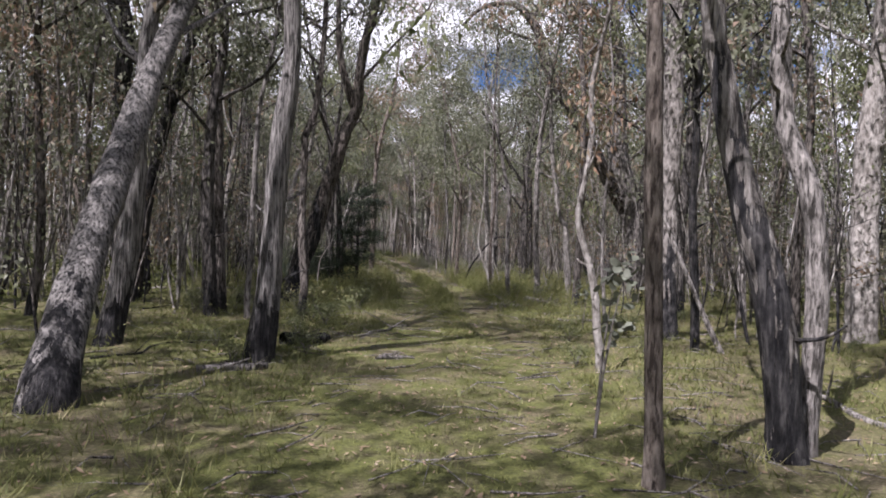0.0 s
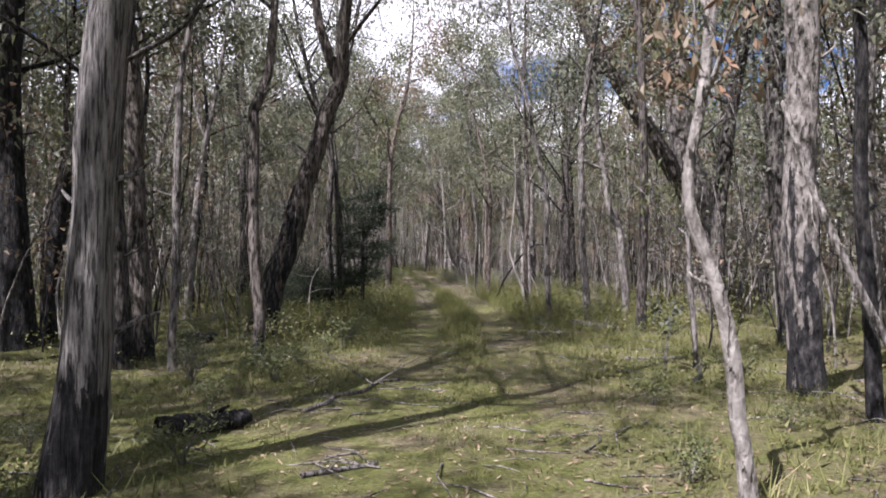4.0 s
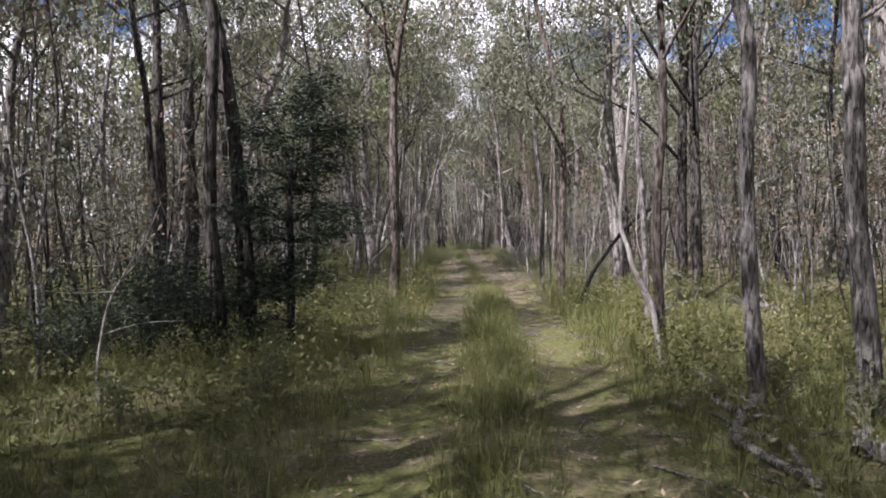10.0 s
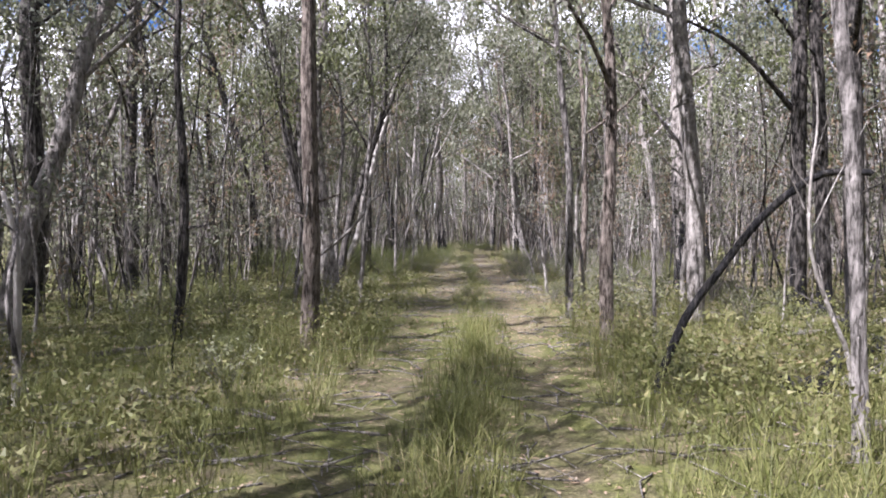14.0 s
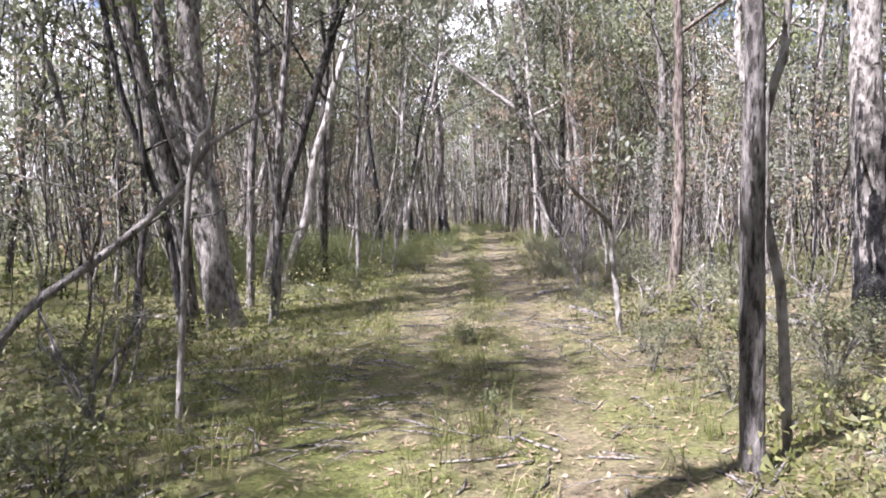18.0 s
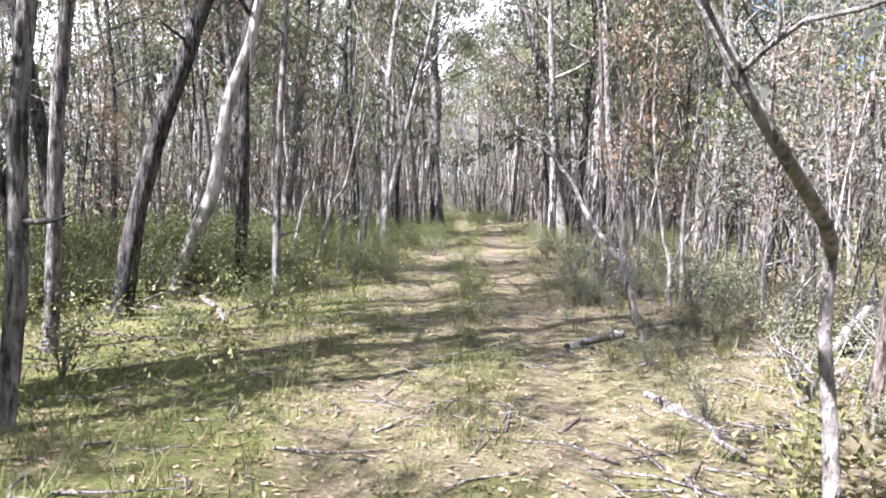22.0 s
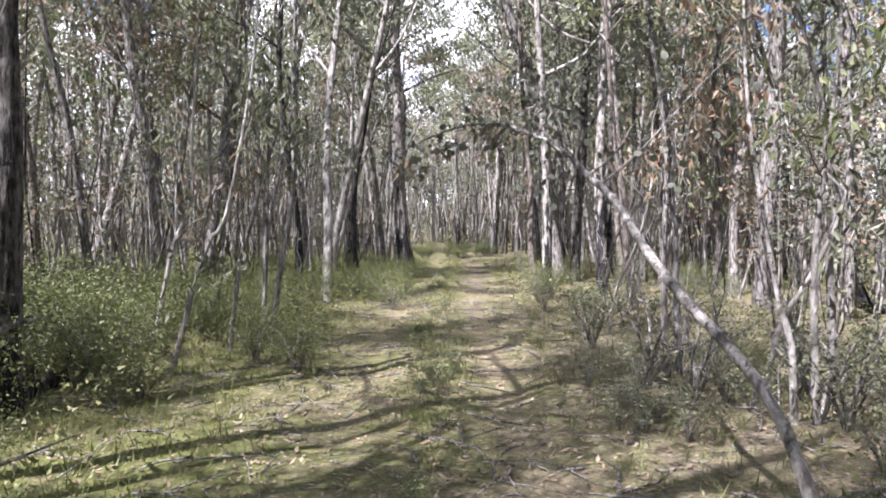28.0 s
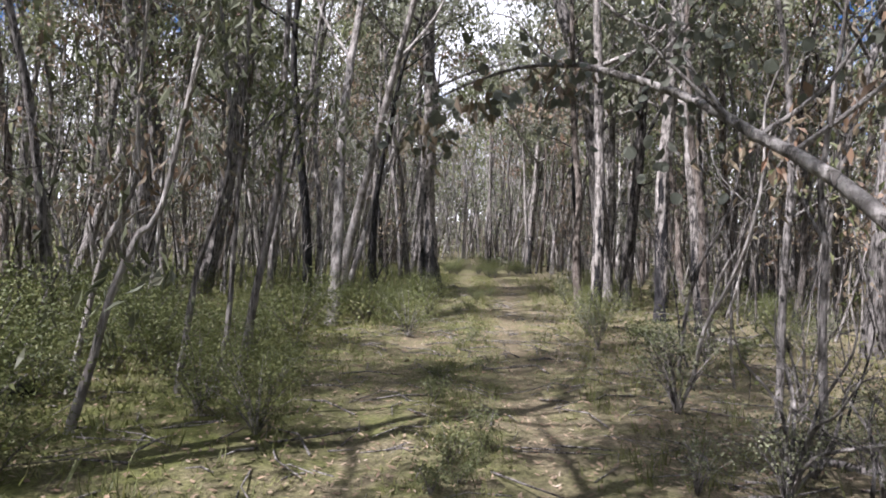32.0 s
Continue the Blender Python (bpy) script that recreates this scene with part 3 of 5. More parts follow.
def log(kind, x0, y0, x1, y1, r):
    """A fallen branch or log on the ground between two places, with a broken end and a stub or two."""
    SEED[0] += 1
    rng = np.random.default_rng(SEED[0])
    a, b = np.array([x0, y0, 0.0]), np.array([x1, y1, 0.0])
    mid = (a + b) / 2
    thing = new("fallen_log" if r > 0.045 else "fallen_branch")
    thing.location = (mid[0], mid[1], float(height(mid[0], mid[1])))
    length = np.linalg.norm(b - a)
    pts = []
    for u in np.linspace(0, 1, 6):
        q = a + (b - a) * u - mid
        q[2] = r * 0.75 + float(height(a[0] + (b - a)[0] * u, a[1] + (b - a)[1] * u)) - thing.location[2]
        q[:2] += rng.normal(size=2) * 0.035 * length * (0 < u < 1)
        pts.append(q)
    ln, rd = spline(pts, np.linspace(r * 1.1, r * 0.75, 6), 0.12)
    part("stem", join([tube(ln, rd, 10, rng, 0.09)]), BARK[kind], thing)
    for k in range(2 if length > 0.8 else 1):
        i = int(len(ln) * rng.uniform(0.3, 0.9))
        way = rng.normal(size=3) * 0.5 + (b - a) / length * 0.6
        way[2] = abs(way[2]) * 0.7 + 0.15
        ls, rs = spline([ln[i], ln[i] + way * 0.15 * length, ln[i] + way * 0.3 * length + rng.normal(size=3) * 0.03], [r * 0.5, r * 0.35, r * 0.12], 0.08)
        part("stub", join([tube(ls, rs, 6, rng, 0.08)]), BARK[kind], thing)
    look_of = {"grey": "weathered grey", "pale": "bleached pale", "black": "charred black", "dark": "dark rotting"}[kind]
    return tagged(thing, look_of + (" log lying in the grass" if r > 0.045 else " fallen branch on the leaf litter"), "log" if r > 0.045 else "branch", "fallen wood on the forest floor")


# ---------------------------------------------------------------- trees beside the track
gum("char", -3.50, 6.19, 0.250, 0.145, 13, ((-0.01, 0.04, 0.20), (-0.11, 0.52, 0.84), (-0.20, 1.20, 1.72), (-0.26, 1.81, 2.50), (-0.31, 2.42, 3.30), (-0.33, 3.12, 4.20), (-0.33, 3.92, 5.20),))
gum("red", 1.52, 4.76, 0.068, 0.053, 12, ((-0.02, 0.01, 0.55), (-0.05, 0.02, 1.41), (-0.08, 0.03, 2.19), (-0.10, 0.03, 2.97), (-0.11, 0.04, 3.37),))
gum("patchy", 2.82, 5.52, 0.158, 0.096, 12, ((-0.03, 0.02, 0.34), (-0.09, 0.04, 0.95), (-0.19, 0.10, 1.50), (-0.31, 0.16, 1.95), (-0.47, 0.23, 2.66), (-0.54, 0.27, 3.18), (-0.62, 0.31, 3.76),))
gum("grey", 3.06, 5.74, 0.101, 0.080, 11, ((0.01, -0.01, 0.26), (0.05, -0.02, 0.95), (0.05, -0.02, 1.51), (-0.01, 0.01, 2.17), (-0.20, 0.11, 2.74), (-0.25, 0.13, 3.32), (-0.27, 0.14, 3.80),))
gum("pale", 8.34, 13.66, 0.315, 0.223, 13, ((-0.00, 0.00, 0.84), (-0.01, 0.00, 2.30), (0.00, -0.00, 3.42), (0.05, -0.03, 4.53), (0.14, -0.08, 5.64),))
gum("palechar", 4.26, 12.92, 0.202, 0.173, 13, ((-0.04, 0.02, 1.18), (-0.07, 0.03, 2.51), (-0.04, 0.01, 3.66), (-0.05, 0.02, 5.43),))
gum("char", -4.64, 9.63, 0.186, 0.111, 12, ((0.16, 0.10, 1.07), (0.24, 0.15, 2.06), (0.27, 0.17, 3.23), (0.33, 0.21, 4.22),))
gum("black", -7.07, 15.39, 0.250, 0.156, 12, ((-0.07, -0.04, 1.58), (-0.16, -0.09, 3.24), (-0.16, -0.09, 4.90), (-0.13, -0.07, 6.01),))
gum("black", -7.34, 16.48, 0.147, 0.121, 11, ((0.12, 0.06, 1.83), (0.39, 0.20, 3.68), (0.71, 0.36, 5.31), (1.00, 0.51, 6.59),))
gum("char", -2.39, 9.12, 0.194, 0.125, 13, ((0.09, 0.03, 0.75), (0.13, 0.04, 1.65), (0.18, 0.06, 2.85), (0.29, 0.10, 4.06),))
gum("brown", -4.81, 15.08, 0.150, 0.104, 12, ((-0.10, -0.04, 1.64), (-0.16, -0.06, 3.26), (-0.23, -0.09, 4.87), (-0.38, -0.14, 5.92),))
gum("stick", 4.56, 11.05, 0.049, 0.029, 0, ((-0.30, 0.12, 0.61), (-0.87, 0.36, 2.06), (-1.16, 0.48, 3.09),))
gum("pale", 2.15, 9.09, 0.060, 0.035, 8, ((-0.04, 0.01, 0.37), (-0.07, 0.02, 0.51), (-0.10, 0.03, 0.93), (-0.19, 0.06, 1.40), (-0.33, 0.10, 1.83), (-0.36, 0.11, 2.11), (-0.28, 0.09, 2.59), (-0.22, 0.07, 3.21), (-0.25, 0.08, 3.79),))
gum("black", 4.30, 11.58, 0.073, 0.052, 9, ((-0.04, 0.02, 1.10), (-0.11, 0.05, 2.27), (-0.10, 0.04, 3.44), (-0.11, 0.05, 4.52),))
gum("grey", 7.89, 18.08, 0.116, 0.082, 10, ((-0.05, 0.03, 2.37), (-0.09, 0.05, 3.56), (-0.07, 0.04, 5.34), (0.09, -0.05, 7.10),))
gum("brown", 3.68, 18.90, 0.105, 0.075, 12, ((0.03, 0.0, 1.0), (0.06, 0.0, 2.6), (0.05, 0.0, 4.2), (0.0, 0.0, 6.0),))
great = gum("palebig", 6.68, 23.90, 0.393, 0.357, 11, ((-0.01, 0.00, 1.05), (-0.08, 0.03, 2.10), (-0.32, 0.12, 3.43), (-0.60, 0.23, 4.51), (-0.76, 0.29, 5.86),))
r1 = np.random.default_rng(61)
ln, rd = spline([[-0.15, 0.0, 2.7], [-0.75, 0.0, 3.6], [-1.5, -0.05, 4.9], [-2.4, 0.05, 6.45], [-3.3, 0.2, 8.1], [-3.7, 0.2, 9.3], [-4.5, 0.15, 10.1], [-5.6, 0.1, 9.95], [-6.3, 0.1, 9.3]], [0.24, 0.22, 0.21, 0.2, 0.18, 0.14, 0.1, 0.07, 0.035], 0.2)
part("great_limb", join([tube(ln, rd, 12, r1, 0.08)]), BARK["brown"], great, "dark crooked limb")
for at, tip in ((0.45, (-0.9, 0.2, 0.15)), (0.55, (0.5, 0.3, 1.6)), (0.62, (-1.1, -0.3, 0.5)), (0.72, (0.6, -0.2, 1.8)), (0.84, (-0.4, 0.3, 1.4))):
    q = ln[int(len(ln) * at)]
    bl, br = spline([q, q + np.array(tip) * 0.5 + r1.normal(size=3) * 0.1, q + np.array(tip) + r1.normal(size=3) * 0.12, q + np.array(tip) * 1.7], [0.07, 0.055, 0.035, 0.012], 0.2)
    part("branch", join([tube(bl, br, 7, r1, 0.08)]), BARK["brown"], great)
    tagged(part("leaf_spray", join([leaves(bl[len(bl) // 2:], 60, 0.3, 0.13, 0.045, r1, 1.2, True)]), LEAF["gum"], great, smooth=False), "hanging grey-green leaves", kind="stuff")
gum("dark", 5.89, 20.75, 0.175, 0.128, 12, ((-0.05, 0.02, 1.27), (0.01, -0.01, 2.75), (0.16, -0.07, 4.31), (0.35, -0.14, 5.65), (0.44, -0.18, 6.15),))
gum("grey", 3.45, 14.45, 0.043, 0.031, 8, ((-0.04, 0.02, 0.63), (-0.09, 0.04, 1.29), (-0.10, 0.04, 2.12), (-0.06, 0.03, 2.94), (0.01, -0.00, 3.70),))
gum("dark", 5.94, 17.30, 0.164, 0.118, 12, ((-0.04, 0.02, 1.12), (0.00, -0.00, 2.05), (0.07, -0.04, 3.43), (0.14, -0.08, 4.57),))
gum("dark", 5.87, 17.11, 0.173, 0.144, 12, ((-0.05, 0.03, 1.32), (-0.16, 0.08, 2.57), (-0.22, 0.11, 4.25), (-0.21, 0.11, 5.51),))
gum("brown", -3.03, 15.04, 0.094, 0.074, 12, ((0.03, 0.02, 0.71), (-0.05, -0.02, 1.64), (-0.06, -0.03, 2.57), (-0.05, -0.02, 3.50), (-0.06, -0.03, 3.87), (0.13, 0.06, 4.45),))
gum("dark", -4.79, 14.37, 0.145, 0.107, 12, ((-0.04, -0.02, 0.81), (-0.10, -0.07, 1.85), (-0.14, -0.09, 2.81), (-0.11, -0.07, 3.79), (-0.07, -0.05, 4.44),))
gum("grey", -3.97, 14.17, 0.064, 0.046, 10, ((-0.01, -0.01, 0.60), (0.03, 0.02, 1.23), (0.03, 0.02, 2.49), (0.06, 0.03, 3.76), (0.09, 0.06, 4.41),))
gum("dark", -5.67, 16.50, 0.066, 0.047, 8, ((-0.00, -0.00, 0.60), (-0.03, -0.02, 1.51), (0.01, 0.00, 2.50), (0.04, 0.02, 3.59),))
gum("brownchar", -3.83, 17.73, 0.265, 0.140, 13, ((0.16, 0.09, 0.94), (0.44, 0.23, 1.77), (0.69, 0.37, 2.85), (0.94, 0.50, 3.73), (1.14, 0.61, 4.56), (1.37, 0.73, 5.11),), fork=5.2)
gum("dark", -3.85, 24.06, 0.101, 0.064, 11, ((-0.03, -0.01, 0.87), (-0.09, -0.04, 1.76), (-0.07, -0.03, 2.90), (-0.01, -0.01, 4.22), (-0.04, -0.02, 5.08),))
gum("dark", -3.60, 24.38, 0.113, 0.075, 11, ((-0.02, -0.01, 1.12), (-0.09, -0.03, 2.21), (-0.16, -0.06, 3.20), (-0.30, -0.11, 4.27), (-0.45, -0.17, 4.97),))
gum("dark", -9.03, 31.30, 0.131, 0.098, 11, ((0.02, 0.01, 0.95), (0.06, 0.03, 3.09), (0.03, 0.02, 5.36), (0.04, 0.02, 7.01),))
gum("grey", -11.91, 29.61, 0.132, 0.099, 10, ((0.03, 0.03, 1.60), (0.17, 0.13, 3.73), (0.26, 0.20, 5.43),))
gum("grey", 2.12, 21.73, 0.074, 0.057, 12, ((-0.07, 0.01, 1.04), (-0.10, 0.02, 2.20), (-0.08, 0.02, 3.14), (-0.26, 0.06, 3.92),))
gum("grey", 3.05, 21.88, 0.092, 0.071, 12, ((-0.05, 0.02, 0.91), (-0.11, 0.03, 1.68), (-0.13, 0.04, 2.83), (-0.15, 0.05, 4.10),))
gum("pale", 4.25, 22.99, 0.107, 0.074, 11, ((-0.04, 0.02, 0.81), (-0.14, 0.06, 1.90), (-0.20, 0.08, 2.41), (-0.42, 0.17, 2.86), (-0.52, 0.21, 3.74), (-0.65, 0.27, 4.49),))
gum("dark", 4.13, 35.90, 0.129, 0.102, 11, ((0.00, -0.00, 3.22), (0.05, -0.01, 6.71), (0.10, -0.02, 8.26),))
gum("white", 1.68, 23.97, 0.038, 0.014, 0, ((-0.09, 0.03, 0.62), (-0.17, 0.05, 0.85), (-0.31, 0.10, 1.16), (-0.36, 0.11, 1.37), (-0.44, 0.14, 1.62), (-0.45, 0.14, 1.85), (-0.41, 0.14, 2.3), (-0.36, 0.14, 2.8), (-0.3, 0.14, 3.7), (-0.36, 0.16, 5.0),))
gum("red", 1.71, 24.28, 0.068, 0.049, 12, ((-0.01, 0.00, 0.54), (-0.03, 0.01, 1.09), (-0.04, 0.01, 1.66), (-0.02, 0.01, 2.21), (0.01, -0.00, 2.58), (0.05, -0.02, 2.94),))
gum("dark", 4.57, 35.91, 0.125, 0.090, 11, ((-0.06, 0.02, 2.49), (-0.15, 0.04, 5.06), (-0.20, 0.05, 6.33),))
gum("dark", 3.93, 32.95, 0.131, 0.101, 12, ((-0.03, 0.01, 1.48), (-0.04, 0.01, 2.85), (-0.06, 0.02, 4.67), (-0.06, 0.02, 5.59),))
gum("burntstick", 0.91, 29.75, 0.045, 0.028, 0, ((0.31, -0.04, 0.72), (0.56, -0.07, 1.10), (0.94, -0.12, 1.63), (1.31, -0.17, 1.96), (1.55, -0.20, 2.04), (1.82, -0.23, 2.02),))
gum("pale", -8.01, 31.78, 0.163, 0.098, 10, ((0.14, 0.11, 0.93), (0.44, 0.34, 2.17), (0.74, 0.57, 3.35), (0.98, 0.76, 4.56), (1.48, 1.15, 5.96),))
gum("dark", -10.42, 35.05, 0.213, 0.171, 12, ((0.16, 0.13, 1.96), (0.10, 0.08, 4.42), (0.14, 0.10, 6.88),))
gum("white", -4.73, 28.35, 0.042, 0.021, 0, ((0.03, 0.02, 0.78), (0.03, 0.02, 1.47), (-0.04, -0.03, 1.90),))
gum("dark", -5.57, 32.33, 0.071, 0.051, 9, ((0.13, 0.07, 1.42), (0.13, 0.06, 2.85), (0.08, 0.04, 4.00),))
gum("red", -3.31, 31.82, 0.118, 0.091, 12, ((0.06, 0.02, 1.27), (0.05, 0.02, 2.87), (0.06, 0.02, 4.21), (0.12, 0.04, 5.55),))
gum("pale", 2.28, 35.11, 0.149, 0.103, 12, ((-0.00, 0.00, 0.06), (-0.01, 0.00, 1.99), (-0.19, 0.03, 4.21), (-0.25, 0.04, 5.32), (-0.22, 0.03, 6.43),))
gum("grey", 2.07, 28.01, 0.057, 0.043, 11, ((-0.00, 0.00, 0.20), (-0.03, 0.01, 1.26), (-0.07, 0.02, 2.32), (-0.14, 0.04, 3.12), (-0.15, 0.04, 3.92),))
gum("red", 0.70, 32.95, 0.101, 0.073, 12, ((-0.00, 0.00, 0.05), (-0.01, 0.00, 1.22), (0.04, -0.01, 2.07), (0.06, -0.01, 2.70), (0.07, -0.01, 3.33),))
gum("pale", 2.44, 37.10, 0.053, 0.037, 8, ((-0.05, 0.02, 0.53), (0.05, -0.02, 1.64), (0.04, -0.01, 2.73), (-0.12, 0.03, 3.26), (-0.44, 0.13, 3.73),))
gum("grey", 1.28, 32.39, 0.030, 0.019, 0, ((-0.00, 0.00, 0.14), (-0.01, 0.00, 1.27), (0.00, -0.00, 1.53), (-0.11, 0.04, 1.60),))
gum("dark", -12.13, 40.83, 0.219, 0.146, 12, ((0.07, 0.06, 1.76), (0.07, 0.06, 4.25), (0.15, 0.13, 6.74),))
gum("dark", -11.84, 42.08, 0.152, 0.099, 11, ((0.08, 0.06, 1.76), (-0.18, -0.14, 3.09), (-0.29, -0.23, 5.07), (-0.35, -0.27, 7.02),))
gum("grey", 0.20, 35.48, 0.077, 0.063, 12, ((-0.00, 0.00, 0.61), (-0.00, 0.00, 1.14), (-0.00, 0.00, 1.65), (0.01, -0.00, 2.14), (-0.00, 0.00, 2.80),))
gum("pale", 0.47, 35.72, 0.035, 0.026, 10, ((-0.02, 0.01, 0.54), (-0.05, 0.01, 1.11), (-0.13, 0.04, 1.54), (-0.13, 0.04, 2.17), (-0.04, 0.01, 2.51), (-0.01, 0.00, 2.85),))
gum("palechar", 3.10, 41.37, 0.207, 0.171, 13, ((-0.05, 0.02, 2.26), (-0.09, 0.03, 3.41), (-0.10, 0.04, 4.55), (-0.11, 0.04, 5.67),))
gum("deadlimb", -4.82, 34.92, 0.037, 0.016, 0, ((0.10, 0.09, 0.61), (0.19, 0.16, 0.82), (0.36, 0.30, 1.04), (0.59, 0.51, 1.25), (0.88, 0.75, 1.55), (1.11, 0.95, 1.87), (1.24, 1.06, 2.12), (1.40, 1.19, 2.26), (1.60, 1.37, 2.41),))
gum("deadlimb", -3.77, 35.68, 0.025, 0.013, 0, ((0.15, 0.08, 1.92), (0.27, 0.15, 2.25), (0.33, 0.18, 2.58), (0.36, 0.19, 2.87),))
gum("palebig", -5.96, 40.5, 0.262, 0.155, 13, ((-0.10, -0.04, 0.64), (-0.2, -0.07, 1.51), (-0.26, -0.1, 2.25), (-0.29, -0.12, 3.17), (-0.33, -0.15, 4.07),), fork=2.0)
gum("grey", -6.52, 40.40, 0.161, 0.107, 12, ((-0.04, -0.02, 0.81), (-0.10, -0.06, 1.89), (-0.32, -0.19, 3.12), (-0.47, -0.29, 4.08), (-0.54, -0.33, 4.71),))
gum("dark", -5.81, 39.33, 0.063, 0.042, 9, ((-0.13, -0.09, 0.54), (-0.20, -0.14, 1.33), (-0.31, -0.21, 1.98), (-0.55, -0.38, 2.93), (-0.65, -0.45, 3.54),))
gum("dark", -6.37, 38.84, 0.052, 0.035, 7, ((0.06, 0.05, 0.62), (0.10, 0.08, 0.99), (0.17, 0.14, 1.86),))
gum("grey", -5.17, 40.35, 0.067, 0.052, 11, ((0.09, 0.05, 0.90), (0.13, 0.07, 2.12), (0.25, 0.13, 3.55), (0.35, 0.18, 4.62),))
gum("dark", -6.89, 43.88, 0.122, 0.087, 11, ((0.15, 0.09, 1.09), (0.37, 0.23, 2.15), (0.58, 0.36, 2.89), (0.88, 0.54, 3.98), (1.25, 0.77, 5.26),))
gum("white", -7.44, 45.74, 0.116, 0.076, 11, ((0.21, 0.14, 0.71), (0.52, 0.33, 1.56), (0.62, 0.40, 2.23), (0.72, 0.47, 2.99), (0.96, 0.62, 3.77), (1.10, 0.71, 4.45),))
gum("grey", -5.28, 44.71, 0.052, 0.039, 9, ((0.02, 0.01, 1.22), (0.05, 0.02, 2.49), (0.11, 0.04, 3.76),))
gum("grey", -6.50, 42.31, 0.074, 0.056, 11, ((0.04, 0.03, 0.99), (0.09, 0.06, 2.34), (0.20, 0.14, 3.70), (0.24, 0.16, 4.37),))
gum("dark", -11.84, 48.69, 0.178, 0.121, 12, ((-0.05, -0.04, 1.72), (-0.32, -0.24, 3.59), (-0.54, -0.41, 5.17), (-0.86, -0.65, 6.22),))
gum("red", 0.56, 41.74, 0.093, 0.070, 12, ((0.04, -0.01, 0.73), (0.09, -0.02, 1.58), (0.11, -0.03, 2.36), (0.08, -0.02, 3.13), (0.10, -0.03, 3.64),))
gum("pale", 3.35, 47.48, 0.110, 0.083, 11, ((-0.11, 0.04, 1.53), (-0.19, 0.07, 2.48), (-0.31, 0.12, 3.44), (-0.52, 0.19, 4.61), (-0.60, 0.22, 5.39),))
gum("dark", -6.71, 46.53, 0.103, 0.080, 12, ((0.01, 0.01, 0.72), (0.04, 0.04, 2.13), (0.04, 0.04, 3.09), (0.05, 0.04, 3.57),))
gum("white", -6.20, 48.17, 0.036, 0.023, 6, ((0.15, 0.09, 0.59), (0.23, 0.14, 1.02), (0.39, 0.24, 1.51), (0.52, 0.32, 1.73),))
gum("grey", -6.05, 50.46, 0.049, 0.033, 9, ((0.13, 0.06, 1.00), (0.24, 0.11, 1.63), (0.32, 0.14, 2.43), (0.33, 0.15, 3.62),))
gum("grey", -14.24, 61.05, 0.228, 0.152, 11, ((-0.18, -0.11, 1.97), (-0.22, -0.14, 4.24), (-0.60, -0.37, 6.28), (-0.65, -0.40, 7.64),))
gum("grey", -14.91, 58.31, 0.122, 0.087, 9, ((0.47, 0.36, 1.94), (0.83, 0.63, 3.52), (1.14, 0.87, 5.13),))
gum("grey", -11.94, 59.30, 0.185, 0.135, 11, ((0.35, 0.20, 1.94), (0.58, 0.32, 4.02), (0.73, 0.41, 6.41), (0.82, 0.45, 7.99),))
gum("palechar", -6.72, 62.32, 0.300, 0.194, 13, ((-0.17, -0.04, 1.27), (-0.28, -0.06, 2.67), (-0.22, -0.05, 5.12),))
gum("pale", -0.16, 47.21, 0.033, 0.023, 5, ((-0.03, 0.01, 0.64), (-0.11, 0.03, 0.90), (-0.14, 0.04, 1.08),))
gum("pale", 0.02, 47.24, 0.033, 0.020, 6, ((-0.03, 0.01, 0.73), (-0.04, 0.01, 1.27), (-0.01, 0.00, 1.77),))
gum("grey", 1.91, 55.72, 0.183, 0.134, 12, ((0.03, -0.01, 1.61), (0.10, -0.03, 3.26), (0.18, -0.05, 4.88),))
gum("grey", 2.02, 58.55, 0.116, 0.080, 10, ((-0.00, 0.00, 2.27), (0.22, -0.05, 3.58), (0.49, -0.12, 4.87),))
gum("grey", 2.88, 54.23, 0.102, 0.073, 11, ((0.01, -0.01, 1.61), (-0.05, 0.02, 3.07), (-0.11, 0.04, 4.52),))
gum("grey", 3.06, 65.32, 0.161, 0.121, 11, ((0.34, -0.07, 2.51), (0.39, -0.08, 5.27), (0.45, -0.09, 7.82),))
gum("dark", -1.64, 61.34, 0.156, 0.107, 11, ((0.01, -0.00, 0.23), (0.08, -0.00, 1.93), (0.20, -0.00, 3.52), (0.27, -0.01, 5.59),))
gum("grey", -0.65, 50.88, 0.039, 0.028, 8, ((-0.01, 0.00, 1.25), (0.01, -0.00, 2.37), (-0.07, 0.01, 3.42),))
gum("grey", -2.05, 61.34, 0.197, 0.148, 13, ((-0.04, -0.00, 0.31), (-0.50, -0.00, 4.03), (-0.82, -0.00, 5.64), (-1.31, -0.01, 7.10), (-1.63, -0.01, 8.08),))
gum("white", -7.04, 49.13, 0.035, 0.020, 7, ((0.09, 0.08, 0.53), (0.15, 0.13, 0.94), (0.23, 0.20, 1.41), (0.40, 0.34, 1.95), (0.40, 0.34, 2.63),))
gum("grey", -6.22, 49.58, 0.037, 0.023, 8, ((0.06, 0.04, 0.53), (0.13, 0.08, 1.17), (0.26, 0.17, 1.72), (0.35, 0.23, 2.43),))
gum("grey", -5.90, 49.71, 0.031, 0.020, 7, ((0.08, 0.05, 0.59), (0.11, 0.06, 1.24), (0.13, 0.08, 1.89), (0.14, 0.08, 2.42),))
gum("grey", -12.33, 57.91, 0.198, 0.141, 12, ((-0.19, -0.13, 1.62), (-0.27, -0.19, 2.91), (-0.35, -0.24, 4.19),))
gum("pale", -15.56, 59.62, 0.185, 0.126, 12, ((0.11, 0.09, 1.88), (0.27, 0.23, 3.85), (0.54, 0.45, 6.16),))
